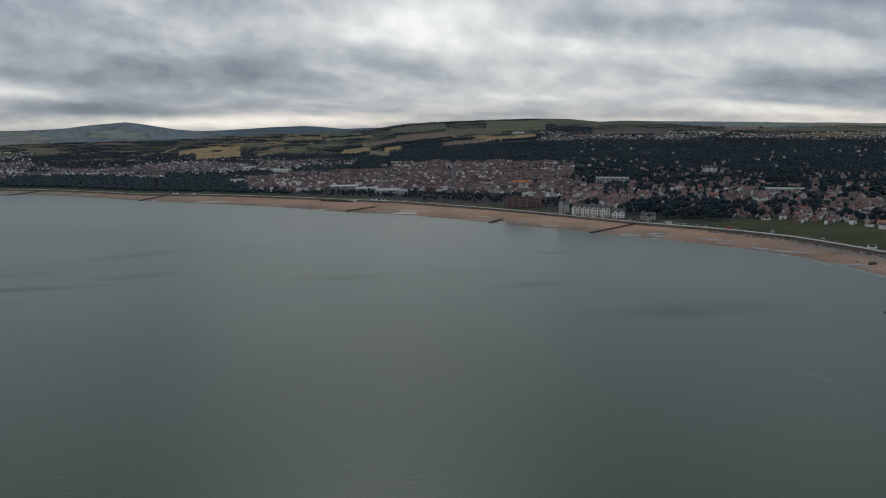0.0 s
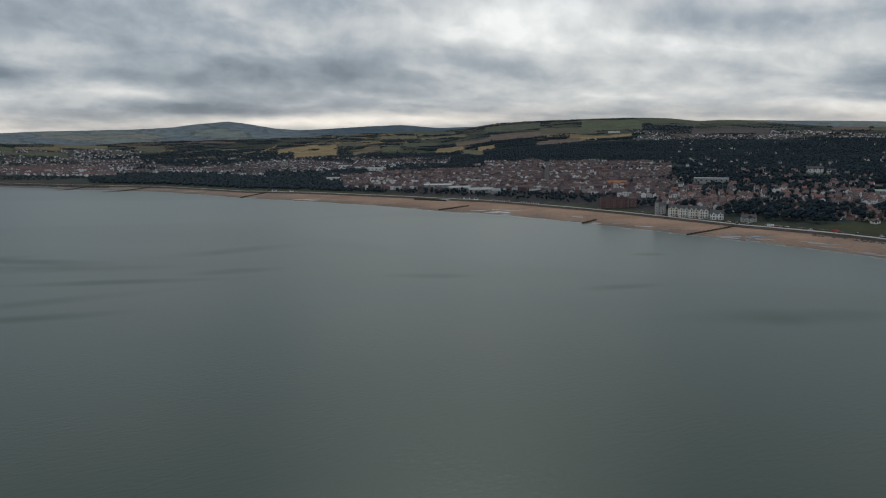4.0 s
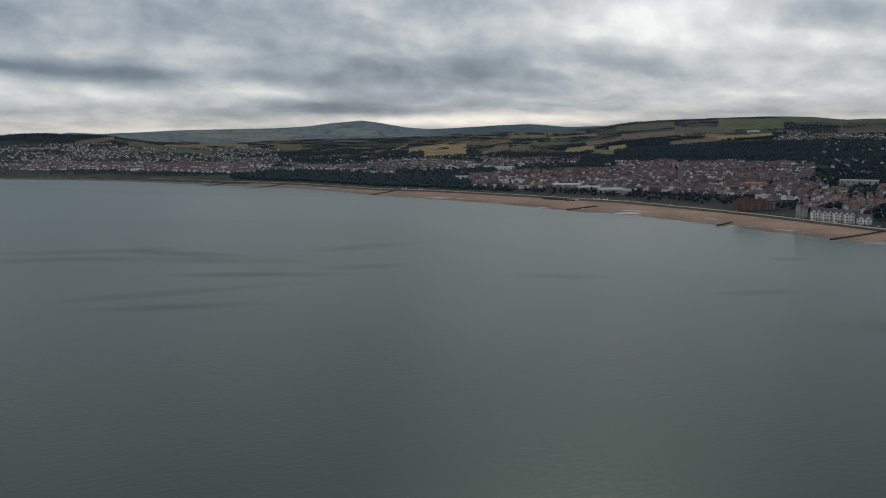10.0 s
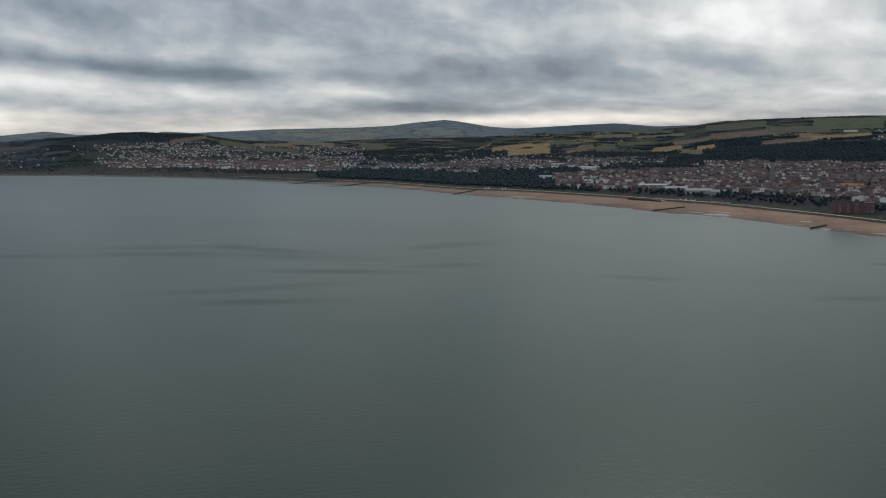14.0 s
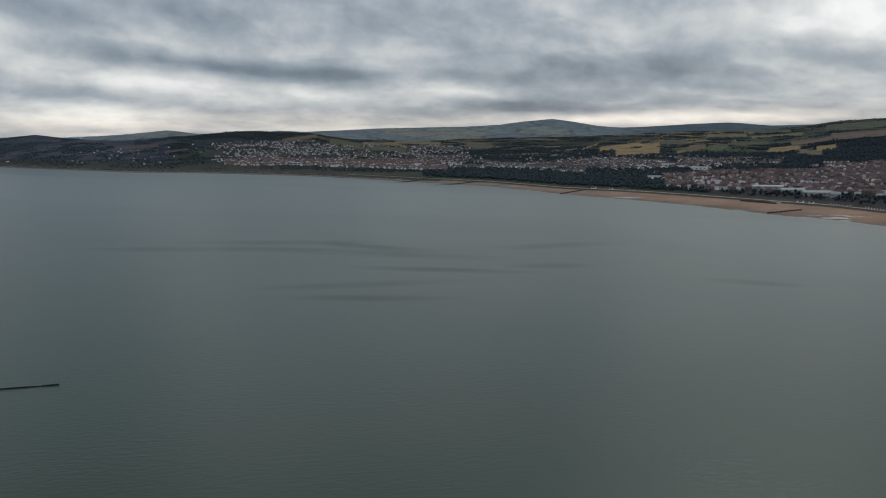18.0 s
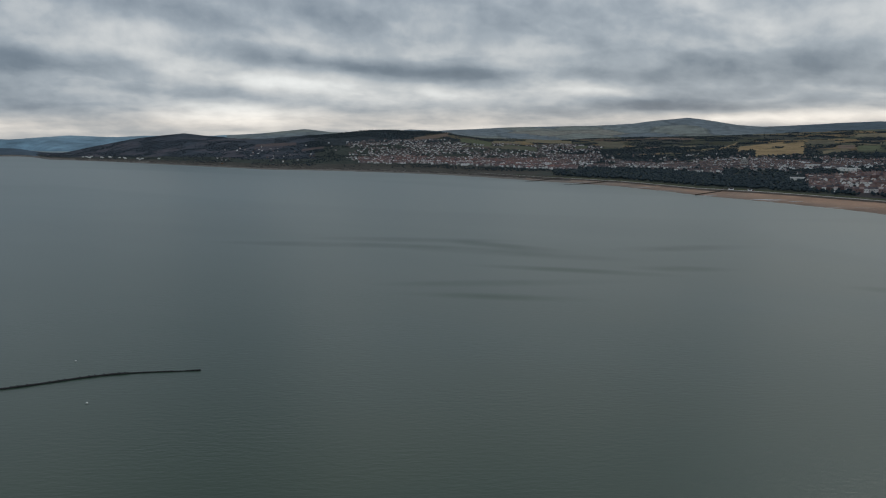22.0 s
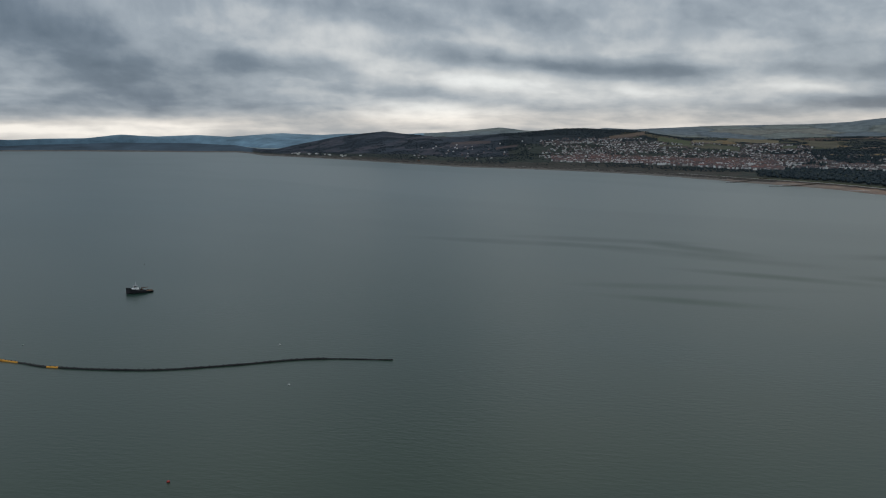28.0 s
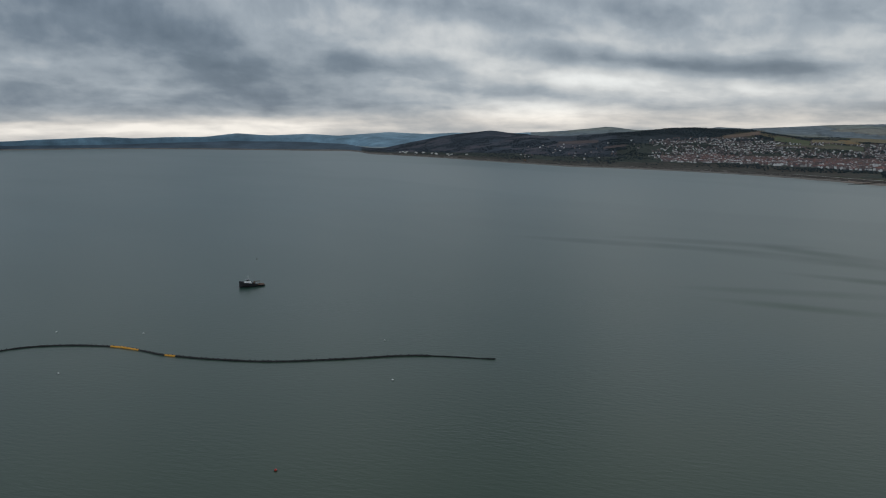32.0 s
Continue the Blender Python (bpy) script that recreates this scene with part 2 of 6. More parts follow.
M = {
    "wall_pale": material("pale_rendered_wall", choice(PALE_TONES, 0.6, 0.15), 0.9),
    "roof_grey": material("grey_brown_roof", choice(GREY_ROOFS, 0.9, 0.25), 0.85),
    # farther trees: distance haze painted into the leaves, bluer and lighter
    "leaf_hazed": material("hazed_leaves", choice([(0.0, (0.027, 0.041, 0.051)), (0.6, (0.033, 0.049, 0.058)), (0.9, (0.041, 0.056, 0.060)), (1.0, (0.054, 0.067, 0.058))], 0.4, 0.3), 0.9, 0, 0.1),
    # headland scrub carries painted distance haze, bluer and lighter than the woodland
    "scrub": material("hazed_scrub", choice([(0.0, (0.034, 0.047, 0.062)), (0.6, (0.042, 0.055, 0.069)), (1.0, (0.054, 0.064, 0.074))], 0.4, 0.25), 0.9, 0, 0.1),
    "sea": material("sea_water", sea_surface, 0.25, 0.0, 0.62),
    "land": material("turf_sand_soil_and_haze", land_surface, 0.95, 0.0, 0.1),
    # leaf green with some blue distance haze mixed into the base colour
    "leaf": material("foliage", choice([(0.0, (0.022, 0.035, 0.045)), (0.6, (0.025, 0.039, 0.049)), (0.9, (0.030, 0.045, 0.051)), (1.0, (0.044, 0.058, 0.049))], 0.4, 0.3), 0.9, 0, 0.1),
    "bark": material("bark", weathered((0.05, 0.04, 0.03), (0.12, 0.10, 0.08), 1.0), 0.95),
    "wall": material("rendered_wall", choice(WALL_TONES, 0.6, 0.15), 0.9),
    "wall_one": material("house_wall", choice(NEAR_TONES, 0.6, 0.15, True), 0.9),
    "roof_one": material("house_roof", choice(ROOF_TONES, 0.9, 0.25, True), 0.85),
    "roof": material("roof_slates_and_tiles", choice(ROOF_TONES, 0.9, 0.25), 0.85),
    "slate": material("roof_slate", choice([(0.0, (0.045, 0.044, 0.052)), (0.35, (0.085, 0.073, 0.081)), (0.62, (0.125, 0.097, 0.102)), (0.82, (0.160, 0.108, 0.104)), (0.93, (0.23, 0.15, 0.135)), (1.0, (0.42, 0.38, 0.36))], 0.9, 0.25), 0.8),
    "brick_row": material("terrace_brick", choice(BRICK_TONES, 0.6, 0.2), 0.95),
    "glass": material("window_glass", weathered((0.02, 0.025, 0.03), (0.05, 0.055, 0.06), 0.3), 0.12, 0, 0.5),
    "chimney": material("chimney_brick", weathered((0.22, 0.12, 0.09), (0.32, 0.2, 0.15), 1.5), 0.95),
    "white": material("white_render", weathered((0.66, 0.65, 0.61), (0.80, 0.79, 0.76), 0.25), 0.85),
    "cream": material("cream_render", weathered((0.60, 0.57, 0.50), (0.76, 0.73, 0.66), 0.25), 0.85),
    "white_paint": material("white_paint", weathered((0.70, 0.70, 0.68), (0.82, 0.82, 0.80), 0.8), 0.5),
    "stone_wall": material("seawall_stone", weathered((0.09, 0.078, 0.070), (0.19, 0.165, 0.145), 0.15, 0.05), 0.95),
    "concrete": material("promenade_concrete", weathered((0.36, 0.35, 0.33), (0.50, 0.48, 0.45), 0.08), 0.9),
    "asphalt": material("asphalt", weathered((0.04, 0.04, 0.042), (0.075, 0.073, 0.07), 0.1), 0.9),
    "wood": material("wet_timber", weathered((0.035, 0.030, 0.024), (0.10, 0.085, 0.065), 0.5, 0.02), 0.9),
    "pipe": material("black_polythene", weathered((0.012, 0.012, 0.013), (0.030, 0.030, 0.030), 0.6), 0.5),
    "yellow": material("orange_yellow_plastic", weathered((0.62, 0.27, 0.03), (0.78, 0.40, 0.06), 0.5), 0.5),
    "hull": material("black_hull_paint", weathered((0.010, 0.011, 0.014), (0.03, 0.03, 0.035), 0.5), 0.45),
    "rust": material("rusty_steel", weathered((0.10, 0.05, 0.03), (0.20, 0.11, 0.06), 0.8), 0.9),
    "steel": material("grey_steel", weathered((0.22, 0.23, 0.24), (0.38, 0.39, 0.40), 0.7), 0.5, 0.4),
    "red": material("red_paint", weathered((0.35, 0.03, 0.02), (0.5, 0.06, 0.04), 0.7), 0.5),
    "brick": material("red_brick", weathered((0.115, 0.056, 0.058), (0.175, 0.086, 0.083), 0.3), 0.95),
    "brick_pale": material("pale_brick", weathered((0.17, 0.10, 0.098), (0.25, 0.155, 0.148), 0.3), 0.95),
    "tyre": material("tyre_rubber", weathered((0.015, 0.015, 0.015), (0.03, 0.03, 0.03), 2.0), 0.9),
    "car": material("car_paint", choice([(0.0, (0.75, 0.75, 0.74)), (0.3, (0.55, 0.56, 0.58)), (0.5, (0.16, 0.17, 0.19)), (0.7, (0.03, 0.05, 0.12)), (0.88, (0.45, 0.03, 0.03)), (1.0, (0.02, 0.02, 0.02))], 1.0, 0.05, True), 0.3, 0.2, 0.5),
    "slate_plain": material("dark_slate_roof", weathered((0.060, 0.060, 0.066), (0.12, 0.115, 0.12), 0.6), 0.8),
    "foam": material("sea_foam", weathered((0.60, 0.62, 0.62), (0.75, 0.76, 0.76), 1.0), 0.9),
    "pool": material("standing_water", weathered((0.06, 0.05, 0.04), (0.09, 0.08, 0.06), 0.2), 0.08, 0, 0.5),
    "orange_tile": material("orange_clay_tile", weathered((0.34, 0.14, 0.07), (0.46, 0.21, 0.11), 0.4), 0.9),
    "grey_stone": material("grey_limestone", weathered((0.26, 0.25, 0.23), (0.42, 0.40, 0.37), 0.4), 0.95),
    # same haze-blued tones as the woodland leaves
    "leaf_tree": material("tree_leaves", choice([(0.0, (0.022, 0.035, 0.045)), (0.6, (0.025, 0.039, 0.049)), (0.9, (0.030, 0.045, 0.051)), (1.0, (0.044, 0.058, 0.049))], 0.6, 0.35, True), 0.9, 0, 0.1),
    "rock": material("dark_wet_rock", weathered((0.03, 0.028, 0.026), (0.12, 0.11, 0.10), 0.5, 0.1), 0.85),
    "sheet": material("white_metal_sheeting", weathered((0.22, 0.235, 0.24), (0.34, 0.35, 0.35), 0.1), 0.6),
    "white_sheet": material("white_roof_sheeting", weathered((0.32, 0.33, 0.33), (0.46, 0.47, 0.47), 0.1), 0.6),
    "green_sheet": material("pale_green_roof_sheeting", weathered((0.24, 0.30, 0.24), (0.34, 0.40, 0.33), 0.1), 0.6),
}

# ---- sea and land ----


def on(bearing, r, z=0.0):
    """A place by its bearing from the drone (degrees, right of north) and distance."""
    a = radians(bearing)
    return Vector((r * math.sin(a), r * math.cos(a), z))


def smooth(v, width):
    k = np.exp(-np.linspace(-2, 2, 2 * width + 1) ** 2)
    return np.convolve(np.pad(v, width, mode="edge"), k / k.sum(), mode="valid")


# The lie of the land by bearing. Distances in metres; heights as angles seen from the drone, in degrees.
BEARINGS = [-95, -82, -76, -70, -64, -61, -60.2, -59.5, -57, -54, -52, -50, -46.5, -43, -40, -35, -29, -24, -19, -15, -11, -6, -3, 0, 5, 9.5, 13, 18, 22, 27, 36]
SHORE = [4660, 4660, 4565, 4192, 3795, 3663, 3520, 3245, 3014, 2739, 2563, 2420, 2211, 2123, 2035, 1881, 1667, 1540, 1364, 1276, 1197, 1096, 1065, 1018, 941, 887, 851, 806, 767, 691, 594]
WALL = [22, 22, 22, 22, 22, 22, 24, 28, 33, 38, 38, 38, 44, 38, 37, 37, 44, 55, 68, 101, 110, 130, 123, 114, 108, 90, 79, 84, 82, 84, 88]
TOWN_R = [4700, 4700, 4675, 4345, 4070, 3916, 3630, 3344, 3168, 2959, 2816, 2695, 2486, 2431, 2409, 2398, 2310, 2200, 2145, 1870, 1640, 1740, 1859, 1870, 1870, 1760, 1650, 1595, 1595, 1540, 1540]
TOWN_EL = [-1.28, -1.29, -1.33, -1.43, -1.52, -1.58, -1.68, -1.84, -1.8, -1.9, -1.95, -2.0, -2.2, -2.2, -2.1, -2.15, -2.4, -2.5, -2.58, -3.0, -3.42, -3.02, -2.78, -2.52, -2.52, -2.75, -2.95, -3.0, -3.0, -3.1, -3.1]
WOOD_R = [4730, 4730, 4730, 4510, 4290, 4136, 3850, 3432, 3300, 3190, 3069, 2970, 2761, 2761, 2805, 2816, 2860, 2860, 2860, 2750, 2640, 2530, 2475, 2475, 2475, 2475, 2420, 2310, 2310, 2310, 2310]
WOOD_EL = [-1.2, -1.2, -1.23, -1.25, -1.32, -1.44, -1.6, -1.8, -1.55, -1.3, -1.2, -1.3, -1.5, -1.3, -1.2, -1.2, -1.6, -1.7, -1.65, -1.75, -1.9, -2.0, -1.55, -1.35, -1.25, -1.2, -1.15, -1.15, -1.15, -1.15, -1.15]
RIDGE_R = [4760, 4760, 4760, 4760, 4620, 4455, 4180, 3630, 3520, 3410, 3355, 3300, 3080, 3080, 3135, 3190, 3300, 3630, 3630, 3630, 3740, 3850, 3960, 3960, 3960, 3850, 3630, 3300, 3300, 3300, 3300]
SKY_B = [-95, -80, -76, -68.5, -64, -61, -59.8, -58.6, -57.1, -55.6, -54.1, -51.6, -50.5, -48.3, -46.8, -45, -42.9, -40.1, -38.8, -37.1, -35.4, -34.1, -32.5, -28, -24, -19, -15, -11, -6, -4.5, -3, -0.8, 1, 3.6, 5.9, 8.3, 10.1, 12.6, 15, 18, 21.6, 24.7, 26.7, 36]
SKY_EL = [-1.05, -1.10, -1.13, -1.0, -1.1, -1.28, -1.5, -1.55, -1.25, -0.95, -0.71, -0.47, -0.64, -0.85, -0.88, -0.76, -0.64, -0.41, -0.38, -0.50, -0.54, -0.79, -0.96, -1.13, -0.98, -0.92, -0.8, -0.62, -0.5, -0.34, -0.10, 0.07, 0.16, 0.21, 0.26, 0.21, 0.03, 0.07, -0.17, -0.38, -0.38, -0.30, -0.38, -0.38]
FAR_B = [-95, -81.4, -79.2, -75.9, -74, -72, -69.9, -67.9, -65.8, -63.6, -61.5, -58.2, -55.6, -54.1, -50.5, -46.8, -44.1, -42.4, -39, -37.4, -35.7, -31.3, -28.1, -25.2, -23, -21.6, -19.7, -18.3, -16.8, -15.3, -13.2, -10.6, -8.8, -6.4, -4.3, 0, 8, 12, 36]
FAR_EL = [-0.9, -0.84, -0.75, -0.66, -0.75, -0.71, -0.70, -0.51, -0.67, -0.59, -0.72, -0.53, -0.68, -0.6, -0.66, -0.54, -0.28, -0.5, -0.62, -0.36, -0.48, -0.30, -0.26, -0.21, -0.12, 0.08, 0.22, 0.02, -0.24, -0.36, -0.27, -0.15, -0.09, -0.29, -0.23, -0.3, -0.2, 0.06, -0.35]
STEP = 0.09
AZ = np.arange(-93, 35, STEP)


def by_bearing(values, width=8, at=BEARINGS):
    return smooth(np.interp(AZ, at, values), width)


def rise(r, el):
    return EYE + r * np.tan(np.radians(el))


ripple = np.array([3.0 * noise.noise((a * 0.9, 3.0, 0)) + 1.6 * noise.noise((a * 3.1, 7.0, 0)) for a in AZ])
r_shore = by_bearing(SHORE, 5) + 2.5 * ripple
r_wall = by_bearing(SHORE, 5) + by_bearing(WALL)
r_town = np.maximum(by_bearing(TOWN_R), r_wall + 25)
r_wood = np.maximum(by_bearing(WOOD_R), r_town + 15)
r_ridge = np.maximum(by_bearing(RIDGE_R), r_wood + 15)
r_far = np.maximum(np.full(len(AZ), 4790.0), r_ridge + 30)
z_town = np.maximum(rise(r_town, by_bearing(TOWN_EL)), 7.5)
z_wood = rise(r_wood, by_bearing(WOOD_EL))
z_ridge = rise(r_ridge, by_bearing(SKY_EL, 4, SKY_B))
z_far = rise(r_far, by_bearing(FAR_EL, 4, FAR_B))
PROM_Z = 5.0
KNOT_R = np.array([r_shore - 70, r_shore, r_wall - 1.0, r_wall, r_wall + 26, r_town, r_wood, r_ridge, (r_ridge + r_far) / 2, r_far, np.maximum(r_far + 60, 4890)])
KNOT_Z = np.array([0 * AZ - 3, 0 * AZ - 0.05, 0 * AZ + 3.1, 0 * AZ + PROM_Z, 0 * AZ + PROM_Z + 1.0, z_town, z_wood, z_ridge, np.minimum(z_ridge, z_far) - 22, z_far, z_far - 30])
PARTS = [3, 8, 2, 5, 46, 46, 60, 14, 16, 4]
S = np.concatenate([[k + j / n for j in range(n)] for k, n in enumerate(PARTS)] + [[len(PARTS)]])


def fbm(x, y, size, octaves=4):
    """Rolling relief, about -1 to 1, from turned sine waves."""
    out, amp = 0 * x, 1.0
    for k in range(octaves):
        for j in range(3):
            a = 1.1 + 2.4 * k + 2.09 * j
            ph = 3.7 * k + 1.9 * j
            out = out + amp * np.sin((x * math.cos(a) + y * math.sin(a)) / size * 6.28 + ph + 1.3 * np.sin((x * math.sin(a + 1) - y * math.cos(a + 1)) / size * 4 + ph)) / 3
        amp, size = amp * 0.5, size * 0.47
    return out


def knots_at(table, s):
    i = np.clip(np.floor(s).astype(int), 0, len(PARTS) - 1)
    return table[i] + (table[i + 1] - table[i]) * (s - i)[:, None]


GRID_R = knots_at(KNOT_R, S).T                # bearing by row
GRID_Z = knots_at(KNOT_Z, S).T
GX, GY = GRID_R * np.sin(np.radians(AZ))[:, None], GRID_R * np.cos(np.radians(AZ))[:, None]
inland = np.clip((S - 4.2) / 2.0, 0, 1)[None, :]
keep = 1 - 0.75 * np.exp(-((S[None, :] - 7) / 0.25) ** 2) - 0.75 * np.exp(-((S[None, :] - 9) / 0.3) ** 2)
GRID_Z = GRID_Z + fbm(GX, GY, 420.0) * 4.5 * inland * keep
GRID_Z = GRID_Z + fbm(GX, GY, 60.0, 3) * 0.25 * np.clip(1 - np.abs(S - 1.6) / 0.6, 0, 1)[None, :]


def locate(bearing, r):
    """The row coordinate s and the ground's height at a bearing and distance."""
    i = min(max(int(round((bearing - AZ[0]) / STEP)), 0), len(AZ) - 1)
    return float(np.interp(r, GRID_R[i], S)), float(np.interp(r, GRID_R[i], GRID_Z[i]))


def at_row(bearing, s):
    """The distance at which row coordinate s lies on a bearing."""
    i = min(max(int(round((bearing - AZ[0]) / STEP)), 0), len(AZ) - 1)
    return float(np.interp(s, S, GRID_R[i]))


def ground_xy(x, y):
    b = math.degrees(math.atan2(x, y))
    return locate(b, math.hypot(x, y))[1]


def mesh_of(name, verts, faces, mats, mat_index=None, flat=True):
    """A mesh from numpy arrays; faces all have the same number of corners."""
    me = bpy.data.meshes.new(name)
    n, k = faces.shape
    me.vertices.add(len(verts)), me.loops.add(n * k), me.polygons.add(n)
    me.vertices.foreach_set("co", np.ascontiguousarray(verts, np.float32).ravel())
    me.loops.foreach_set("vertex_index", faces.astype(np.int32).ravel())
    me.polygons.foreach_set("loop_start", np.arange(0, n * k, k, dtype=np.int32))
    me.polygons.foreach_set("use_smooth", np.full(n, not flat))
    if mat_index is not None:
        me.polygons.foreach_set("material_index", mat_index.astype(np.int32))
    for m in mats:
        me.materials.append(m)
    me.update(calc_edges=True)
    return me


# Fields: bearing, half width, height angle, half height, slope, colour. The rest is a patchwork.
STUBBLE, PASTURE, HAY, PLOUGH, MOOR = (0.25, 0.180, 0.095), (0.075, 0.085, 0.056), (0.150, 0.130, 0.082), (0.140, 0.103, 0.082), (0.074, 0.082, 0.068)
GREEN, DULL, HEATH = (0.086, 0.100, 0.058), (0.096, 0.090, 0.064), (0.085, 0.068, 0.068)
# the hill and the fields behind the town
FIELDS = [
    (-26.3, 0.4, -1.62, 0.11, 0.014, PASTURE), (-24.4, 0.8, -1.43, 0.18, -0.080, DULL), (-24.3, 0.5, -0.91, 0.11, -0.016, PASTURE), (-19.7, 0.5, -1.57, 0.05, 0.052, HAY),
    (-18.5, 0.4, -1.75, 0.05, 0.097, HAY), (-17.3, 0.5, -1.58, 0.05, 0.361, STUBBLE), (-15.4, 1.3, -1.57, 0.14, 0.117, STUBBLE), (-14.3, 1.4, -1.88, 0.21, 0.057, STUBBLE),
    (-13.5, 0.6, -1.48, 0.14, 0.070, STUBBLE), (-12.0, 0.8, -1.29, 0.12, 0.008, DULL), (-10.6, 0.5, -1.56, 0.09, 0.020, PLOUGH), (-11.2, 0.7, -1.83, 0.09, 0.122, HAY),
    (-9.4, 0.6, -1.63, 0.16, 0.048, GREEN), (-8.9, 1.2, -0.89, 0.09, 0.004, HAY), (-6.0, 1.5, -0.89, 0.07, 0.075, HAY),
]
FIELDS += [
    (-7.6, 1.1, -1.36, 0.11, 0.022, PASTURE), (-5.6, 0.9, -1.73, 0.16, 0.089, STUBBLE), (-4.1, 0.7, -1.93, 0.18, -0.085, HAY), (-3.2, 0.6, -1.62, 0.14, 0.114, STUBBLE),
    (-4.1, 1.1, -1.23, 0.11, 0.106, PLOUGH), (-1.2, 1.8, -0.84, 0.18, 0.071, PLOUGH), (-1.5, 1.8, -0.33, 0.18, 0.071, PASTURE), (-8.1, 2.9, -0.59, 0.09, -0.022, PASTURE),
    (1.6, 1.6, -1.24, 0.16, 0.096, PLOUGH), (4.5, 1.6, -0.95, 0.11, 0.060, STUBBLE), (2.1, 1.8, -0.54, 0.21, 0.012, DULL), (4.8, 1.9, -0.20, 0.32, 0.011, GREEN),
    (10.4, 3.9, 0.01, 0.14, -0.017, PASTURE), (11.3, 3.0, -0.64, 0.18, 0.006, HEATH),
]
# pitches, the western valley and the hill town
FIELDS += [
    (18.8, 1.0, -0.47, 0.11, -0.006, PLOUGH), (23.4, 3.4, -0.53, 0.11, -0.015, DULL), (25.3, 0.8, -0.83, 0.07, -0.046, HAY), (21.6, 1.4, -4.29, 0.11, -0.015, GREEN),
    (21.3, 1.1, -3.92, 0.14, -0.028, PLOUGH), (17.0, 0.9, -3.31, 0.11, 0.028, PASTURE), (-36.0, 1.1, -0.87, 0.11, 0.123, PLOUGH), (-33.1, 1.0, -1.23, 0.14, -0.156, GREEN),
    (-31.1, 0.9, -1.28, 0.09, -0.050, HAY), (-30.2, 1.1, -1.64, 0.14, -0.093, PASTURE), (-32.1, 1.9, -1.56, 0.07, -0.030, DULL), (-28.4, 1.5, -1.25, 0.11, -0.046, HAY),
    (-46.0, 1.3, -1.27, 0.09, 0.036, HEATH), (-43.7, 0.7, -1.57, 0.07, 0.112, HEATH),
]
# woods of their own
COPSES = [
    (8.2, 1.5, -0.51, 0.25, -0.030), (-38.9, 0.7, -0.73, 0.14, -0.113),
]
CELL = 150.0


def field_at(x, y):
    """The field that a place lies in, as a number 0 to 1, and the distance to its hedge."""
    u, v = (x + 0.5 * y) / (1.5 * CELL), y / CELL
    iu, iv = np.floor(u), np.floor(v)
    d1, d2, who = np.full(x.shape, 9.0), np.full(x.shape, 9.0), np.zeros(x.shape)
    for du in (-1, 0, 1):
        for dv in (-1, 0, 1):
            h = np.sin((iu + du) * 127.1 + (iv + dv) * 311.7) * 43758.5453
            g = np.sin((iu + du) * 269.5 + (iv + dv) * 183.3) * 24634.6345
            h, g = h - np.floor(h), g - np.floor(g)
            d = np.hypot(iu + du + 0.15 + 0.7 * h - u, iv + dv + 0.15 + 0.7 * g - v)
            near = d < d1
            d2 = np.where(near, d1, np.minimum(d2, d))
            who, d1 = np.where(near, (h * 7.31 + g) % 1.0, who), np.where(near, d, d1)
    return who, (d2 - d1) * CELL * 0.5


SEED_COL = np.array([STUBBLE, PASTURE, MOOR, PASTURE, HAY, PLOUGH, PASTURE, MOOR])


def in_field(b, el):
    """Whether a bearing and height angle lie in one of the listed fields."""
    return any(abs(b - f[0]) < f[1] and abs(el - f[2] - (b - f[0]) * f[4]) < f[3] for f in FIELDS)


def in_copse(b, el):
    return any(abs(b - f[0]) < f[1] and abs(el - f[2] - (b - f[0]) * f[4]) < f[3] for f in COPSES)


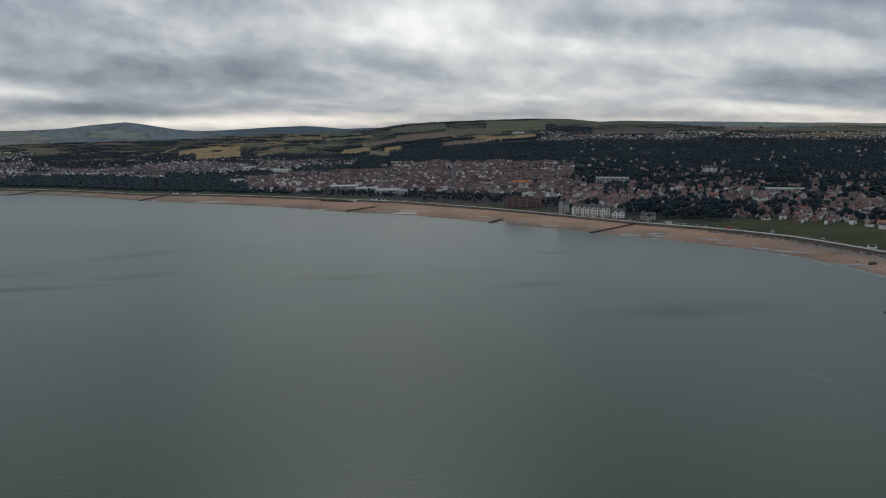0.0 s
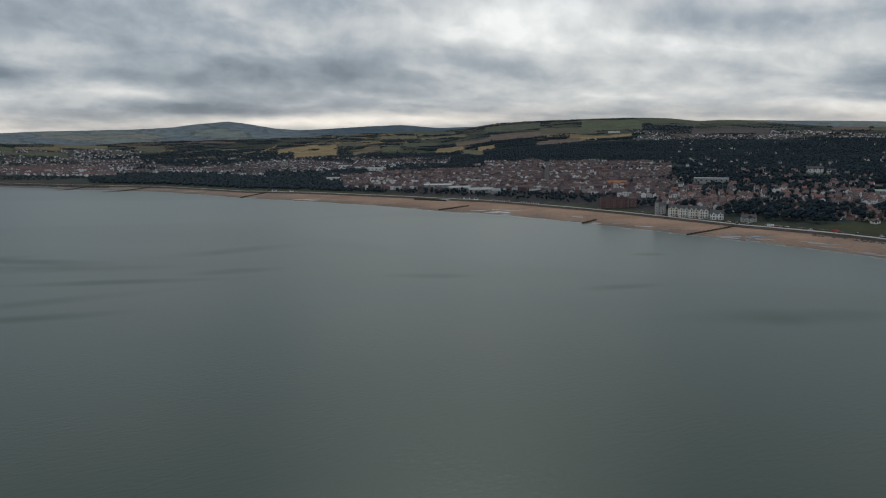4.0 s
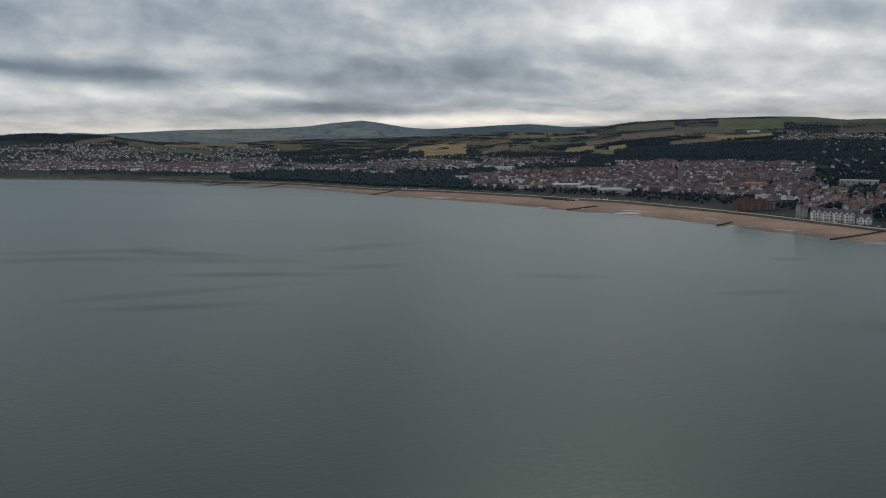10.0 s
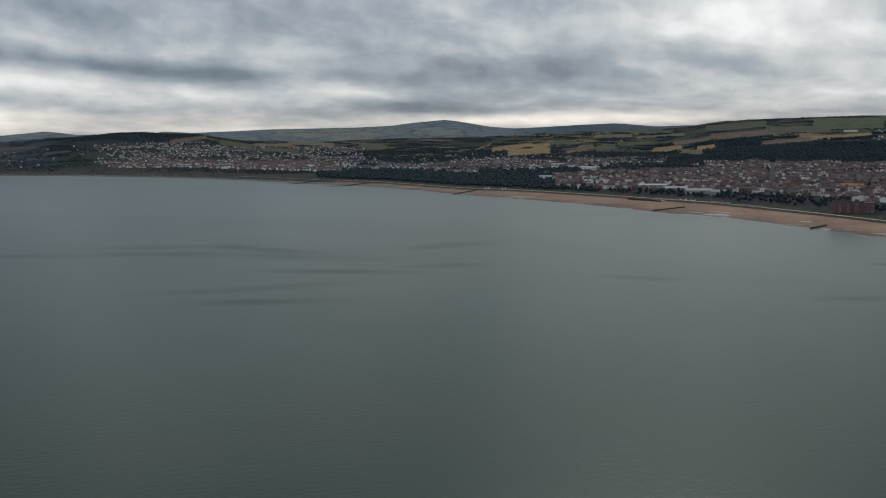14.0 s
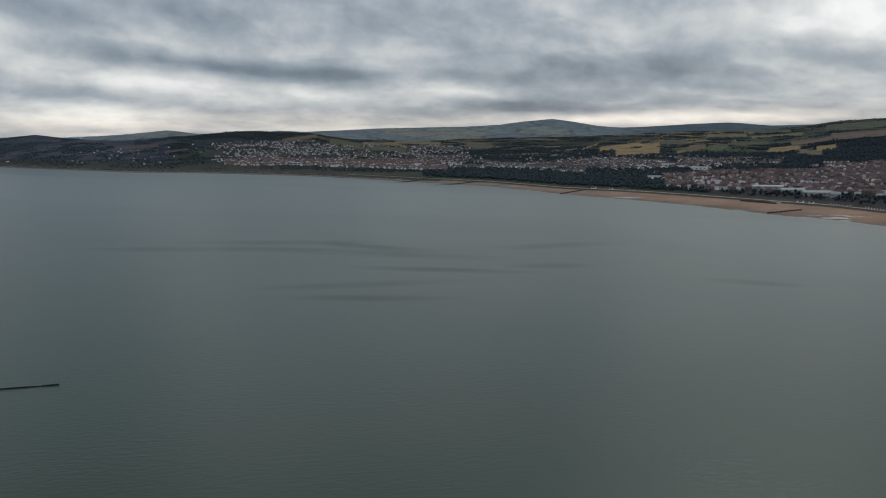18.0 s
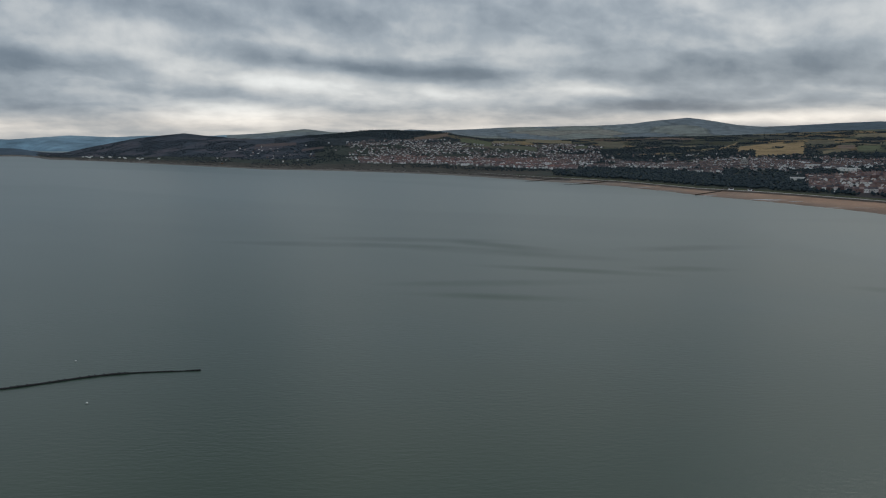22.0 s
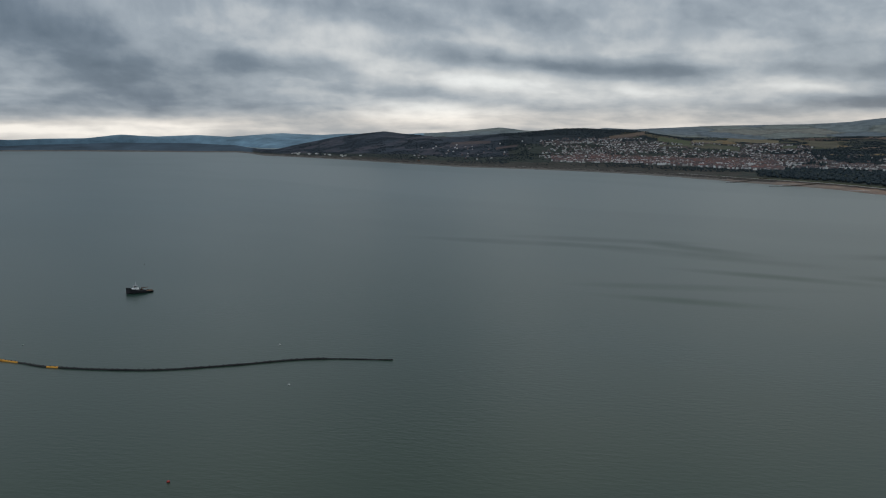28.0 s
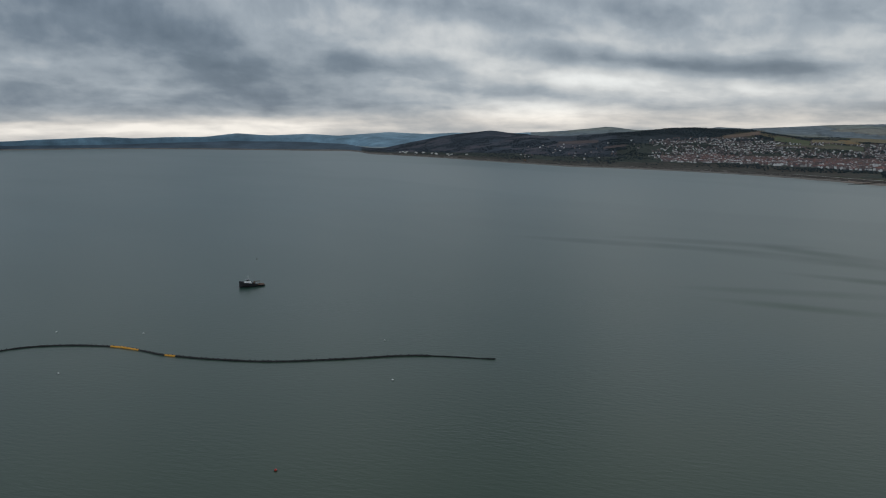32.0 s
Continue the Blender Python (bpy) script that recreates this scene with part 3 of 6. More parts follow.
def build_land():
    na, nr = GRID_R.shape
    verts = np.column_stack([GX.ravel(), GY.ravel(), GRID_Z.ravel()])
    i, j = np.meshgrid(np.arange(na - 1), np.arange(nr - 1), indexing="ij")
    a = (i * nr + j).ravel()
    faces = np.column_stack([a, a + 1, a + nr + 1, a + nr])[:, ::-1]
    ss = np.repeat(S[None, :], na, 0).ravel()
    az = np.repeat(AZ[:, None], nr, 1).ravel()
    x, y, z = verts.T
    el = np.degrees(np.arctan2(z - EYE, np.hypot(x, y)))
    col = np.zeros((len(verts), 3))
    n1, n2 = fbm(x, y, 90.0), fbm(x, y, 24.0, 3)
    dry, wet = np.array((0.35, 0.228, 0.160)), np.array((0.205, 0.148, 0.118))
    t = np.clip((ss - 1.0) * 1.6 + 0.25 * n1, 0, 1)[:, None]
    sand = wet + (dry - wet) * t
    shingle = np.array((0.17, 0.155, 0.14)) * (1 + 0.25 * n2)[:, None]
    stony = np.clip((-14 - az + 5 * n1) / 17, 0, 1)[:, None]
    stony = np.maximum(stony, (np.clip((az - 17) / 6, 0, 1) * np.clip((ss - 1.45) * 4, 0, 1) * 0.8)[:, None])
    sand = sand * (1 - stony) + shingle * stony
    town = np.array((0.044, 0.043, 0.046)) * (1 + 0.3 * n2)[:, None]
    garden = np.array((0.036, 0.046, 0.040)) * (1 + 0.35 * n2)[:, None]
    town = np.where(((az < -10) | (az > 8))[:, None], garden, town)
    lawn = np.array((0.050, 0.056, 0.029)) * (1 + 0.15 * n1)[:, None]
    # ground under trees painted in the leaves' dark haze blue, so woods look solid
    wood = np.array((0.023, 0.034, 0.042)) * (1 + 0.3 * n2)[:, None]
    who, gap = field_at(x, y)
    field = SEED_COL[(who * 7.99).astype(int)] * (0.50 + 0.32 * ((who * 53) % 1.0) + 0.12 * n2)[:, None]
    # far hills and firs: distance haze painted into the colour, blued and lightened
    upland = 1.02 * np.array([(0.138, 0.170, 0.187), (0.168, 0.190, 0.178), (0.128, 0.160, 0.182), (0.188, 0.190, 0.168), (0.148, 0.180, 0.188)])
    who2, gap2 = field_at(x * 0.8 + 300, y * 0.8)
    hazed_moor = upland[(who2 * 4.99).astype(int)] * (1 + 0.15 * n1)[:, None] * np.where(gap2 < 7, 0.72, 1.0)[:, None]
    hazed_forest = np.array((0.066, 0.098, 0.124))
    col[:] = field
    pick = [(ss <= 3.0, sand), ((ss > 3.0) & (ss <= 4.0), lawn), ((ss > 4.0) & (ss <= 5.0), town)]
    for m, c in pick:
        col[m] = c[m]
    m = (ss > 4.0) & (ss < 4.0 + 0.20 * np.clip((az - 16.5) / 6, 0, 1))
    col[m] = lawn[m]
    scrub = np.array((0.055, 0.053, 0.046)) * (1 + 0.3 * n2)[:, None]
    m = (ss > 3.0) & (ss < 4.32 + 0.05 * n1) & (az < -29 + 2 * n1)
    col[m] = scrub[m]
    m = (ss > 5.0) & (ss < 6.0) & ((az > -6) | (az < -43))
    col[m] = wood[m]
    n3, stray = fbm(x, y, 170.0), fbm(x + 900, y - 400, 260.0)
    az2 = az + 1.6 * stray
    listed = np.zeros(len(verts), bool)
    for b, w, h, t2, k, c in FIELDS:
        listed |= (np.abs(az - b) < w + 0.1) & (np.abs(el - h - (az - b) * k) < t2 + 0.02)
    m = (ss > 5.0) & (ss < 6.3) & (az2 > -44) & (az2 < -28) & ~listed
    col[m] = garden[m]
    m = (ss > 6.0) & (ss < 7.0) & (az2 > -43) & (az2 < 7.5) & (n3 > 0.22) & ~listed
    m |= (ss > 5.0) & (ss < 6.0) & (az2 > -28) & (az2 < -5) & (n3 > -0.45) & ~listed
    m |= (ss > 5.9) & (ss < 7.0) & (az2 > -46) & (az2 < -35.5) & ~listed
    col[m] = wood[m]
    m = (ss > 5.0) & (ss < 7.0) & (az < -43.5)
    # headland slopes: blue-grey distance haze is part of the painted ground colour
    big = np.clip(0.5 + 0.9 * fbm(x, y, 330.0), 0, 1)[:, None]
    hazed_heath = (np.array((0.066, 0.066, 0.080)) * big + np.array((0.040, 0.053, 0.070)) * (1 - big)) * (1 + 0.2 * n2)[:, None]
    hazed_heath = np.where((n3 > np.where(ss < 6, -0.2, 0.05))[:, None], np.array((0.036, 0.049, 0.064)), hazed_heath)
    col[m] = hazed_heath[m]
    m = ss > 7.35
    col[m] = hazed_moor[m]
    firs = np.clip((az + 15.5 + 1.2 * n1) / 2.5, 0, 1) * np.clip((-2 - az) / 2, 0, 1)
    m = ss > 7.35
    col[m] = (col * (1 - firs[:, None]) + hazed_forest * firs[:, None])[m]
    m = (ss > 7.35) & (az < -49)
    # far coast mountains: haze blue put into the colour, palest at the skyline
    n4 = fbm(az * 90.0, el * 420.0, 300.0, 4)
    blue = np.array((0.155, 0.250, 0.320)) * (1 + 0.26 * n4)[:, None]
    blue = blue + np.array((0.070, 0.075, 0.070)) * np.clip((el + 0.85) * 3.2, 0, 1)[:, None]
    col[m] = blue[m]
    # low far shore: a darker haze blue in the colour
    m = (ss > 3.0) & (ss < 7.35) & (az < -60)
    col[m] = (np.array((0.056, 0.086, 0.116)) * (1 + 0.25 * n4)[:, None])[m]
    for b, w, h, t2, k in COPSES:
        m = (np.abs(az - b + 0.12 * n1) < w) & (np.abs(el - h - (az - b) * k) < t2) & (ss > 5.0) & (ss < 7.1)
        col[m] = wood[m] * 1.3
    for b, w, h, t2, k, c in FIELDS:
        m = (np.abs(az - b + 0.10 * n1) < w) & (np.abs(el - h - (az - b) * k + 0.02 * n1) < t2) & (ss > 4.15) & (ss < 7.1)
        col[m] = np.array(c) * (1 + 0.12 * n2[m] + 0.10 * n1[m])[:, None]
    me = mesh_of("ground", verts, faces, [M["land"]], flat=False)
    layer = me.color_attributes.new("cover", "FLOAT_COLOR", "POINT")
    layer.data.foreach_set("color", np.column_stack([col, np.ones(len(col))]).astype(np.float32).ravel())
    return tagged(new("ground", me), "coastal land with sandy beach, fields and hills", "ground", kind="structure")


land = build_land()


def build_sea():
    bm = bmesh.new()
    rings = [0.0] + [60 * 1.16 ** k for k in range(31)]
    rings = [r for r in rings if r < 4880] + [4880]
    n = 96
    rows = [[bm.verts.new((0, 0, 0))]] + [[bm.verts.new((r * math.cos(6.28318 * k / n), r * math.sin(6.28318 * k / n), 0)) for k in range(n)] for r in rings[1:]]
    for k in range(n):
        bm.faces.new((rows[0][0], rows[1][k], rows[1][(k + 1) % n]))
    for a, b in zip(rows[1:], rows[2:]):
        for k in range(n):
            bm.faces.new((a[k], b[k], b[(k + 1) % n], a[(k + 1) % n]))
    me = bpy.data.meshes.new("water")
    bm.to_mesh(me), bm.free()
    me.materials.append(M["sea"])
    return tagged(new("water", me), "calm grey-green sea under an overcast sky", "sea", kind="structure")


build_sea()

# ---- woods, hedges, trees ----
rng = np.random.RandomState(11)


def clump(seed, lumps=3):
    """A crown of a few uneven lobes, about 1 wide and 1 high, as triangles."""
    r = random.Random(seed)
    vs, fs = [], []
    for k in range(lumps):
        bm = bmesh.new()
        bmesh.ops.create_icosphere(bm, subdivisions=1, radius=1.0)
        c = Vector((r.uniform(-0.24, 0.24), r.uniform(-0.24, 0.24), 0.40 + 0.30 * k / max(lumps - 1, 1) + r.uniform(-0.06, 0.06)))
        q = Vector((r.uniform(0.24, 0.34), r.uniform(0.24, 0.34), r.uniform(0.24, 0.36)))
        o = len(vs)
        for v in bm.verts:
            p = v.co * (1 + r.uniform(-0.28, 0.22))
            vs.append((c.x + p.x * q.x, c.y + p.y * q.y, max(c.z + p.z * q.z, 0.0)))
        bm.verts.index_update()
        fs += [[o + v.index for v in f.verts] for f in bm.faces]
        bm.free()
    return np.array(vs), np.array(fs)


CLUMPS = [clump(k, 2) for k in range(6)]
BUSHES = [clump(k + 20, 1) for k in range(6)]


def scatter(name, spots, label, category="trees", leaf="leaf", kit=None):
    """Many small trees as one thing: spots are rows of x, y, ground, width, height."""
    vs, fs, o = [], [], 0
    spots = np.array(spots)
    kinds = rng.randint(0, len(CLUMPS), len(spots))
    for k, (cv, cf) in enumerate(kit or CLUMPS):
        p = spots[kinds == k]
        if not len(p):
            continue
        a = rng.uniform(0, 6.28, len(p))
        c, s = np.cos(a)[:, None], np.sin(a)[:, None]
        x = (cv[None, :, 0] * c - cv[None, :, 1] * s) * p[:, 3:4] + p[:, 0:1]
        y = (cv[None, :, 0] * s + cv[None, :, 1] * c) * p[:, 3:4] + p[:, 1:2]
        z = cv[None, :, 2] * p[:, 4:5] + p[:, 2:3] - 0.3
        vs.append(np.stack([x, y, z], -1).reshape(-1, 3))
        f = cf[None] + (np.arange(len(p)) * len(cv))[:, None, None] + o
        fs.append(f.reshape(-1, 3))
        o += len(p) * len(cv)
    me = mesh_of(name, np.concatenate(vs), np.concatenate(fs), [M[leaf]], flat=False)
    return tagged(new(name, me), label, category, kind="stuff")


def wood_density(b, s, n):
    """How thickly trees stand at bearing b and row s; n is noise about -1 to 1."""
    if s < 4.03 or s > 7.0:
        return 0.0
    if s < 5:
        if b > 8:
            if 13.4 < b < 17.8 and 4.02 < s < 4.13:
                return 0.97
            lawn = 4.0 + 0.18 * min(max((b - 16.5) / 6, 0), 1)
            return 0.0 if s < lawn else (0.42 if s < 4.5 else 0.75) + 0.5 * n
        if b > -12:
            if s < 4.17:
                return 0.7 if b < 4.2 and s > 4.045 else 0.1
            return (0.06 if b < 3.5 else 0.34) + (0.18 if b < 3.5 else 0.4) * max(n, 0)
        if b > -28:
            return 0.95 if s < 4.50 else (0.45 if b < -17.5 else 0.6) + 0.5 * n
        if b > -43:
            return (0.7 if 4.12 < s < 4.36 + 0.1 * n else 0.12 + 0.3 * n) if -37 < b else 0.15 + 0.3 * n
        return 0.35 + 0.5 * n
    if s < 6:
        if b > -5:
            return 1.0
        if b > -28:
            return 0.95 if n > -0.45 else 0.15
        if b > -43:
            return 0.34 + 0.5 * n
        return 0.95 if n > -0.2 else 0.04
    if b > 7.5:
        return 0.85 if s < 6.06 else (0.9 if n > 0.42 else 0.0)
    if b < -43:
        return 0.9 if n > 0.05 else 0.03
    if -42.5 < b < -34 and s > 6.55:
        return 0.85
    return 0.97 if n > 0.22 else 0.012


def plant(name, b0, b1, r0, r1, step, label, size=(7, 11), tall=(8, 13), rows=(4.0, 7.0), leaf="leaf", kit=None):
    spots = []
    r = r0
    while r < r1:
        half = math.degrees(step / r)
        bs = np.arange(b0, b1, half) + rng.uniform(-0.45, 0.45, len(np.arange(b0, b1, half))) * half
        rr = r + rng.uniform(-0.45, 0.45, len(bs)) * step
        x, y = rr * np.sin(np.radians(bs)), rr * np.cos(np.radians(bs))
        n = fbm(x, y, 170.0)
        stray = fbm(x + 900, y - 400, 260.0)
        for k in range(len(bs)):
            s, z = locate(bs[k], rr[k])
            el = math.degrees(math.atan2(z - EYE, rr[k]))
            if rows[0] < s < rows[1] and in_copse(bs[k], el):
                if rng.rand() < 0.95:
                    spots.append((x[k], y[k], z, 1.5 * rng.uniform(*size), rng.uniform(*tall)))
                continue
            if not rows[0] < s < rows[1] or rng.rand() > wood_density(bs[k] + 1.6 * stray[k], s + 0.07 * stray[k] if s > 4.3 else s, n[k]):
                continue
            if any(abs(x[k] - cx) < w and abs(y[k] - cy) < w for cx, cy, w in CLEARED):
                continue
            if (int(x[k] // 8), int(y[k] // 8)) in BLOCKED:
                continue
            if s > 4.15 and in_field(bs[k], el):
                continue
            w = rng.uniform(*size)
            spots.append((x[k], y[k], z, w * 1.5, rng.uniform(*tall)))
        r += step
    return scatter(name, spots, label, leaf=leaf, kit=kit) if spots else None


CLEARED = []
BLOCKED = set()

# ---- houses far off, district by district ----


def house_shell(w, d, h, pitch, chimneys=1, bays=2, lean=False):
    """A gabled house, ridge along x, front towards -y: corner lists with the material of each face (0 wall, 1 roof, 2 glass, 3 chimney)."""
    vs, fs = [], []

    def box(x0, x1, y0, y1, z0, z1, m, bottom=False):
        o = len(vs)
        vs.extend([(x0, y0, z0), (x1, y0, z0), (x1, y1, z0), (x0, y1, z0), (x0, y0, z1), (x1, y0, z1), (x1, y1, z1), (x0, y1, z1)])
        fs.extend([([o + a for a in f], m) for f in ((0, 1, 5, 4), (1, 2, 6, 5), (2, 3, 7, 6), (3, 0, 4, 7), (4, 5, 6, 7))])
    X, Y = w / 2, d / 2
    o = len(vs)
    vs.extend([(-X, -Y, -3), (X, -Y, -3), (X, Y, -3), (-X, Y, -3), (-X, -Y, h), (X, -Y, h), (X, Y, h), (-X, Y, h), (-X, 0, h + pitch), (X, 0, h + pitch)])
    fs.extend([([o, o + 1, o + 5, o + 4], 0), ([o + 2, o + 3, o + 7, o + 6], 0), ([o + 1, o + 2, o + 6, o + 9, o + 5], 0), ([o + 3, o, o + 4, o + 8, o + 7], 0)])
    e, t = 0.35, 0.22
    k = pitch / Y
    o = len(vs)
    for z in (0, t):
        vs.extend([(-X - 0.2, -Y - e, h - e * k + z), (X + 0.2, -Y - e, h - e * k + z), (X + 0.2, 0, h + pitch + z), (-X - 0.2, 0, h + pitch + z), (X + 0.2, Y + e, h - e * k + z), (-X - 0.2, Y + e, h - e * k + z)])
    fs.extend([([o + 6, o + 7, o + 8, o + 9], 1), ([o + 9, o + 8, o + 10, o + 11], 1), ([o, o + 1, o + 7, o + 6], 1), ([o + 4, o + 5, o + 11, o + 10], 1), ([o + 1, o + 2, o + 8, o + 7], 1), ([o + 2, o + 4, o + 10, o + 8], 1), ([o + 3, o, o + 6, o + 9], 1), ([o + 5, o + 3, o + 9, o + 11], 1)])
    for c in range(chimneys):
        cx = (-X + 0.6) if c == 0 else (X - 0.6)
        box(cx - 0.45, cx + 0.45, -0.4, 0.4, h + pitch - 0.8, h + pitch + 1.5, 3)
    for side in () if lean else (-1, 1):
        for floor in range(max(1, int(h // 2.0))):
            for c in range(bays):
                x = -X + w * (c + 0.5) / bays
                z = 0.7 + 2.0 * floor
                y = side * Y
                box(x - 0.45, x + 0.45, min(y, y + side * 0.06), max(y, y + side * 0.06), z, z + 0.9, 2)
    return vs, fs


SIZES = [(4.4, 6.8, 4.2, 2.0, 1, 2), (4.8, 7.2, 4.3, 2.1, 1, 2), (6.0, 6.4, 4.1, 2.2, 2, 3), (7.8, 6.2, 4.1, 2.3, 2, 3), (8.6, 5.8, 2.5, 2.0, 1, 4), (6.4, 7.6, 5.8, 2.5, 2, 3)]
SHELLS = [house_shell(*q) for q in SIZES]
FAR_SHELLS = [house_shell(*q, lean=True) for q in SIZES]


def district(name, spots, label, roof="roof", wall="wall"):
    """Houses as one thing; spots are rows of x, y, ground, turn in degrees, shell."""
    vs, fs, ms = [], [], []
    for x, y, z, turn, shell in spots:
        c, s = math.cos(radians(turn)), math.sin(radians(turn))
        r = math.hypot(x, y)
        for back in (-7, 0, 8, 16):
            BLOCKED.add((int((x - x / r * back) // 8), int((y - y / r * back) // 8)))
        o = len(vs)
        sv, sf = (SHELLS if r < 1450 else FAR_SHELLS)[shell]
        k = min(max(1.0 - 0.30 * (r - 1250) / 1000, 0.62), 1.0)      # houses shrink with distance so that they fit the drone's view
        vs.extend([(x + (p[0] * c - p[1] * s) * k, y + (p[0] * s + p[1] * c) * k, z + p[2] * k) for p in sv])
        for f, m in sf:
            fs.append([o + k for k in f])
            ms.append(m)
    me = bpy.data.meshes.new(name)
    me.from_pydata(vs, [], fs)
    for m in (M[wall], M[roof], M["glass"], M["chimney"]):
        me.materials.append(m)
    me.polygons.foreach_set("material_index", np.array(ms, np.int32))
    me.update()
    return tagged(new(name, me), label, "houses", kind="stuff")


def free(x, y, w=0.0):
    return not any(abs(x - cx) < r + w and abs(y - cy) < r + w for cx, cy, r in CLEARED)


def terraces(b0, b1, r0, r1, pitch, shells, skip=0.1, rows=(4.1, 5.0)):
    """Long rows of houses along the coast, street after street."""
    spots, r = [], r0
    tang = -0.5 * (b0 + b1)
    while r < r1:
        b, block, shell = b0, 0, shells[0]
        while b < b1:
            if block <= 0:
                block = rng.randint(6, 15)
                shell = shells[rng.randint(0, len(shells))]
                b += math.degrees((9 + 6 * rng.rand()) / r)
                hole = rng.rand() < skip
                tilt = rng.uniform(-5, 5) + (90 if rng.rand() < 0.3 else 0)
            w = (SHELLS[shell][0][1][0] * 2 if tilt < 45 else 7.6) * min(max(1.0 - 0.30 * (r - 1250) / 1000, 0.62), 1.0)
            rr = r + 7 * math.sin(b * 1.3 + r * 0.01) + rng.uniform(-0.6, 0.6)
            s, z = locate(b, rr)
            p = on(b, rr)
            edge = 0.12 * fbm(np.array([p.x]), np.array([p.y]), 200.0)[0]
            if rows[0] < s < rows[1] + edge and not hole and free(p.x, p.y) and not in_field(b, math.degrees(math.atan2(z - EYE, rr))):
                spots.append((p.x, p.y, z + rng.uniform(-0.4, 0.9), -b + tilt, shell))
            b += math.degrees((w + 0.02) / r)
            block -= 1
        r += pitch * rng.uniform(0.85, 1.2)
    return spots


def suburb(b0, b1, r0, r1, pitch, chance, shells, rows=(4.1, 5.0), apart=(9, 14.5)):
    """Detached and paired houses along bending streets, with gardens."""
    spots, r = [], r0
    while r < r1:
        b = b0 + rng.uniform(0, 0.5)
        while b < b1:
            rr = r + 16 * math.sin(b * 0.55 + r * 0.004) + rng.uniform(-3, 3)
            s, z = locate(b, rr)
            p = on(b, rr)
            n = fbm(np.array([p.x]), np.array([p.y]), 240.0)[0]
            if rows[0] < s < rows[1] and rng.rand() < chance * (0.75 + 0.7 * n) and free(p.x, p.y, 6) and not in_field(b, math.degrees(math.atan2(z - EYE, rr))):
                shell = shells[rng.randint(0, len(shells))]
                turn = -b + 20 * math.cos(b * 0.55 + r * 0.004) + rng.choice([0, 0, 0, 90]) + rng.uniform(-8, 8)
                spots.append((p.x, p.y, z, turn, shell))
            b += math.degrees(rng.uniform(*apart) / r)
        r += pitch * rng.uniform(0.85, 1.2)
    return spots

# ---- things: helpers ----


def part(name, bm, mat, parent=None, label=""):
    """Links a bmesh as one mesh object, under a thing or part if one is given."""
    me = bpy.data.meshes.new(name)
    bmesh.ops.recalc_face_normals(bm, faces=bm.faces)
    bm.to_mesh(me), bm.free()
    me.materials.append(M[mat] if isinstance(mat, str) else mat)
    ob = new(name, me)
    if parent is not None:
        ob.parent = parent
    return tagged(ob, label)


def box(w, d, h, x=0.0, y=0.0, z=0.0, turn=0.0, bm=None, bevel=0.0):
    """A box with its base at z, centred on x, y."""
    bm = bm or bmesh.new()
    got = bmesh.ops.create_cube(bm, size=1.0, matrix=pose(x, y, z + h / 2, 0, 0, turn) @ Matrix.Diagonal((w, d, h, 1)))
    if bevel:
        es = list({e for v in got["verts"] for e in v.link_edges})
        bmesh.ops.bevel(bm, geom=es, offset=bevel, segments=1, affect="EDGES")
    return bm


def tube(r, h, m=None, r2=None, n=10, bm=None):
    bm = bm or bmesh.new()
    bmesh.ops.create_cone(bm, cap_ends=True, segments=n, radius1=r, radius2=r if r2 is None else r2, depth=h, matrix=(m or Matrix()) @ Matrix.Translation((0, 0, h / 2)))
    return bm


def ball(r, m=None, bm=None, sub=2):
    bm = bm or bmesh.new()
    bmesh.ops.create_icosphere(bm, subdivisions=sub, radius=r, matrix=m or Matrix())
    return bm


def gable(w, d, rise_, z, x=0.0, y=0.0, over=0.4, thick=0.25, turn=0.0, hip=0.0, bm=None):
    """A pitched roof shell over w by d, ridge along x, eaves at z."""
    bm = bm or bmesh.new()
    X, Y = w / 2 + over * 0.5, d / 2 + over
    k = rise_ / (d / 2)
    m = pose(x, y, z, 0, 0, turn)
    low, top = -over * k, rise_
    ring = [(-X, -Y, low), (X, -Y, low), (X, Y, low), (-X, Y, low), (-X + hip, 0, top), (X - hip, 0, top)]
    a = [bm.verts.new(m @ Vector(p)) for p in ring]
    b = [bm.verts.new(m @ Vector((p[0], p[1], p[2] + thick))) for p in ring]
    for q in (b[0], b[1], b[5], b[4]), (b[2], b[3], b[4], b[5]), (b[1], b[2], b[5]), (b[3], b[0], b[4]):
        bm.faces.new(q)
    for i, j in ((0, 1), (1, 2), (2, 3), (3, 0)):
        bm.faces.new((a[i], a[j], b[j], b[i]))
    for q in (a[4], a[5], a[1], a[0]), (a[5], a[4], a[3], a[2]), (a[5], a[2], a[1]), (a[4], a[0], a[3]):
        bm.faces.new(q)
    return bm


def gabled_box(w, d, h, rise_, x=0.0, y=0.0, z=0.0, turn=0.0, bm=None):
    """Walls of a house with two gables, ridge along x, sunk a little into the ground."""
    bm = bm or bmesh.new()
    m = pose(x, y, z, 0, 0, turn)
    X, Y = w / 2, d / 2
    v = [bm.verts.new(m @ Vector(p)) for p in ((-X, -Y, -3), (X, -Y, -3), (X, Y, -3), (-X, Y, -3), (-X, -Y, h), (X, -Y, h), (X, Y, h), (-X, Y, h), (-X, 0, h + rise_), (X, 0, h + rise_))]
    for q in ((0, 1, 5, 4), (2, 3, 7, 6), (1, 2, 6, 9, 5), (3, 0, 4, 8, 7), (3, 2, 1, 0)):
        bm.faces.new([v[i] for i in q])
    return bm


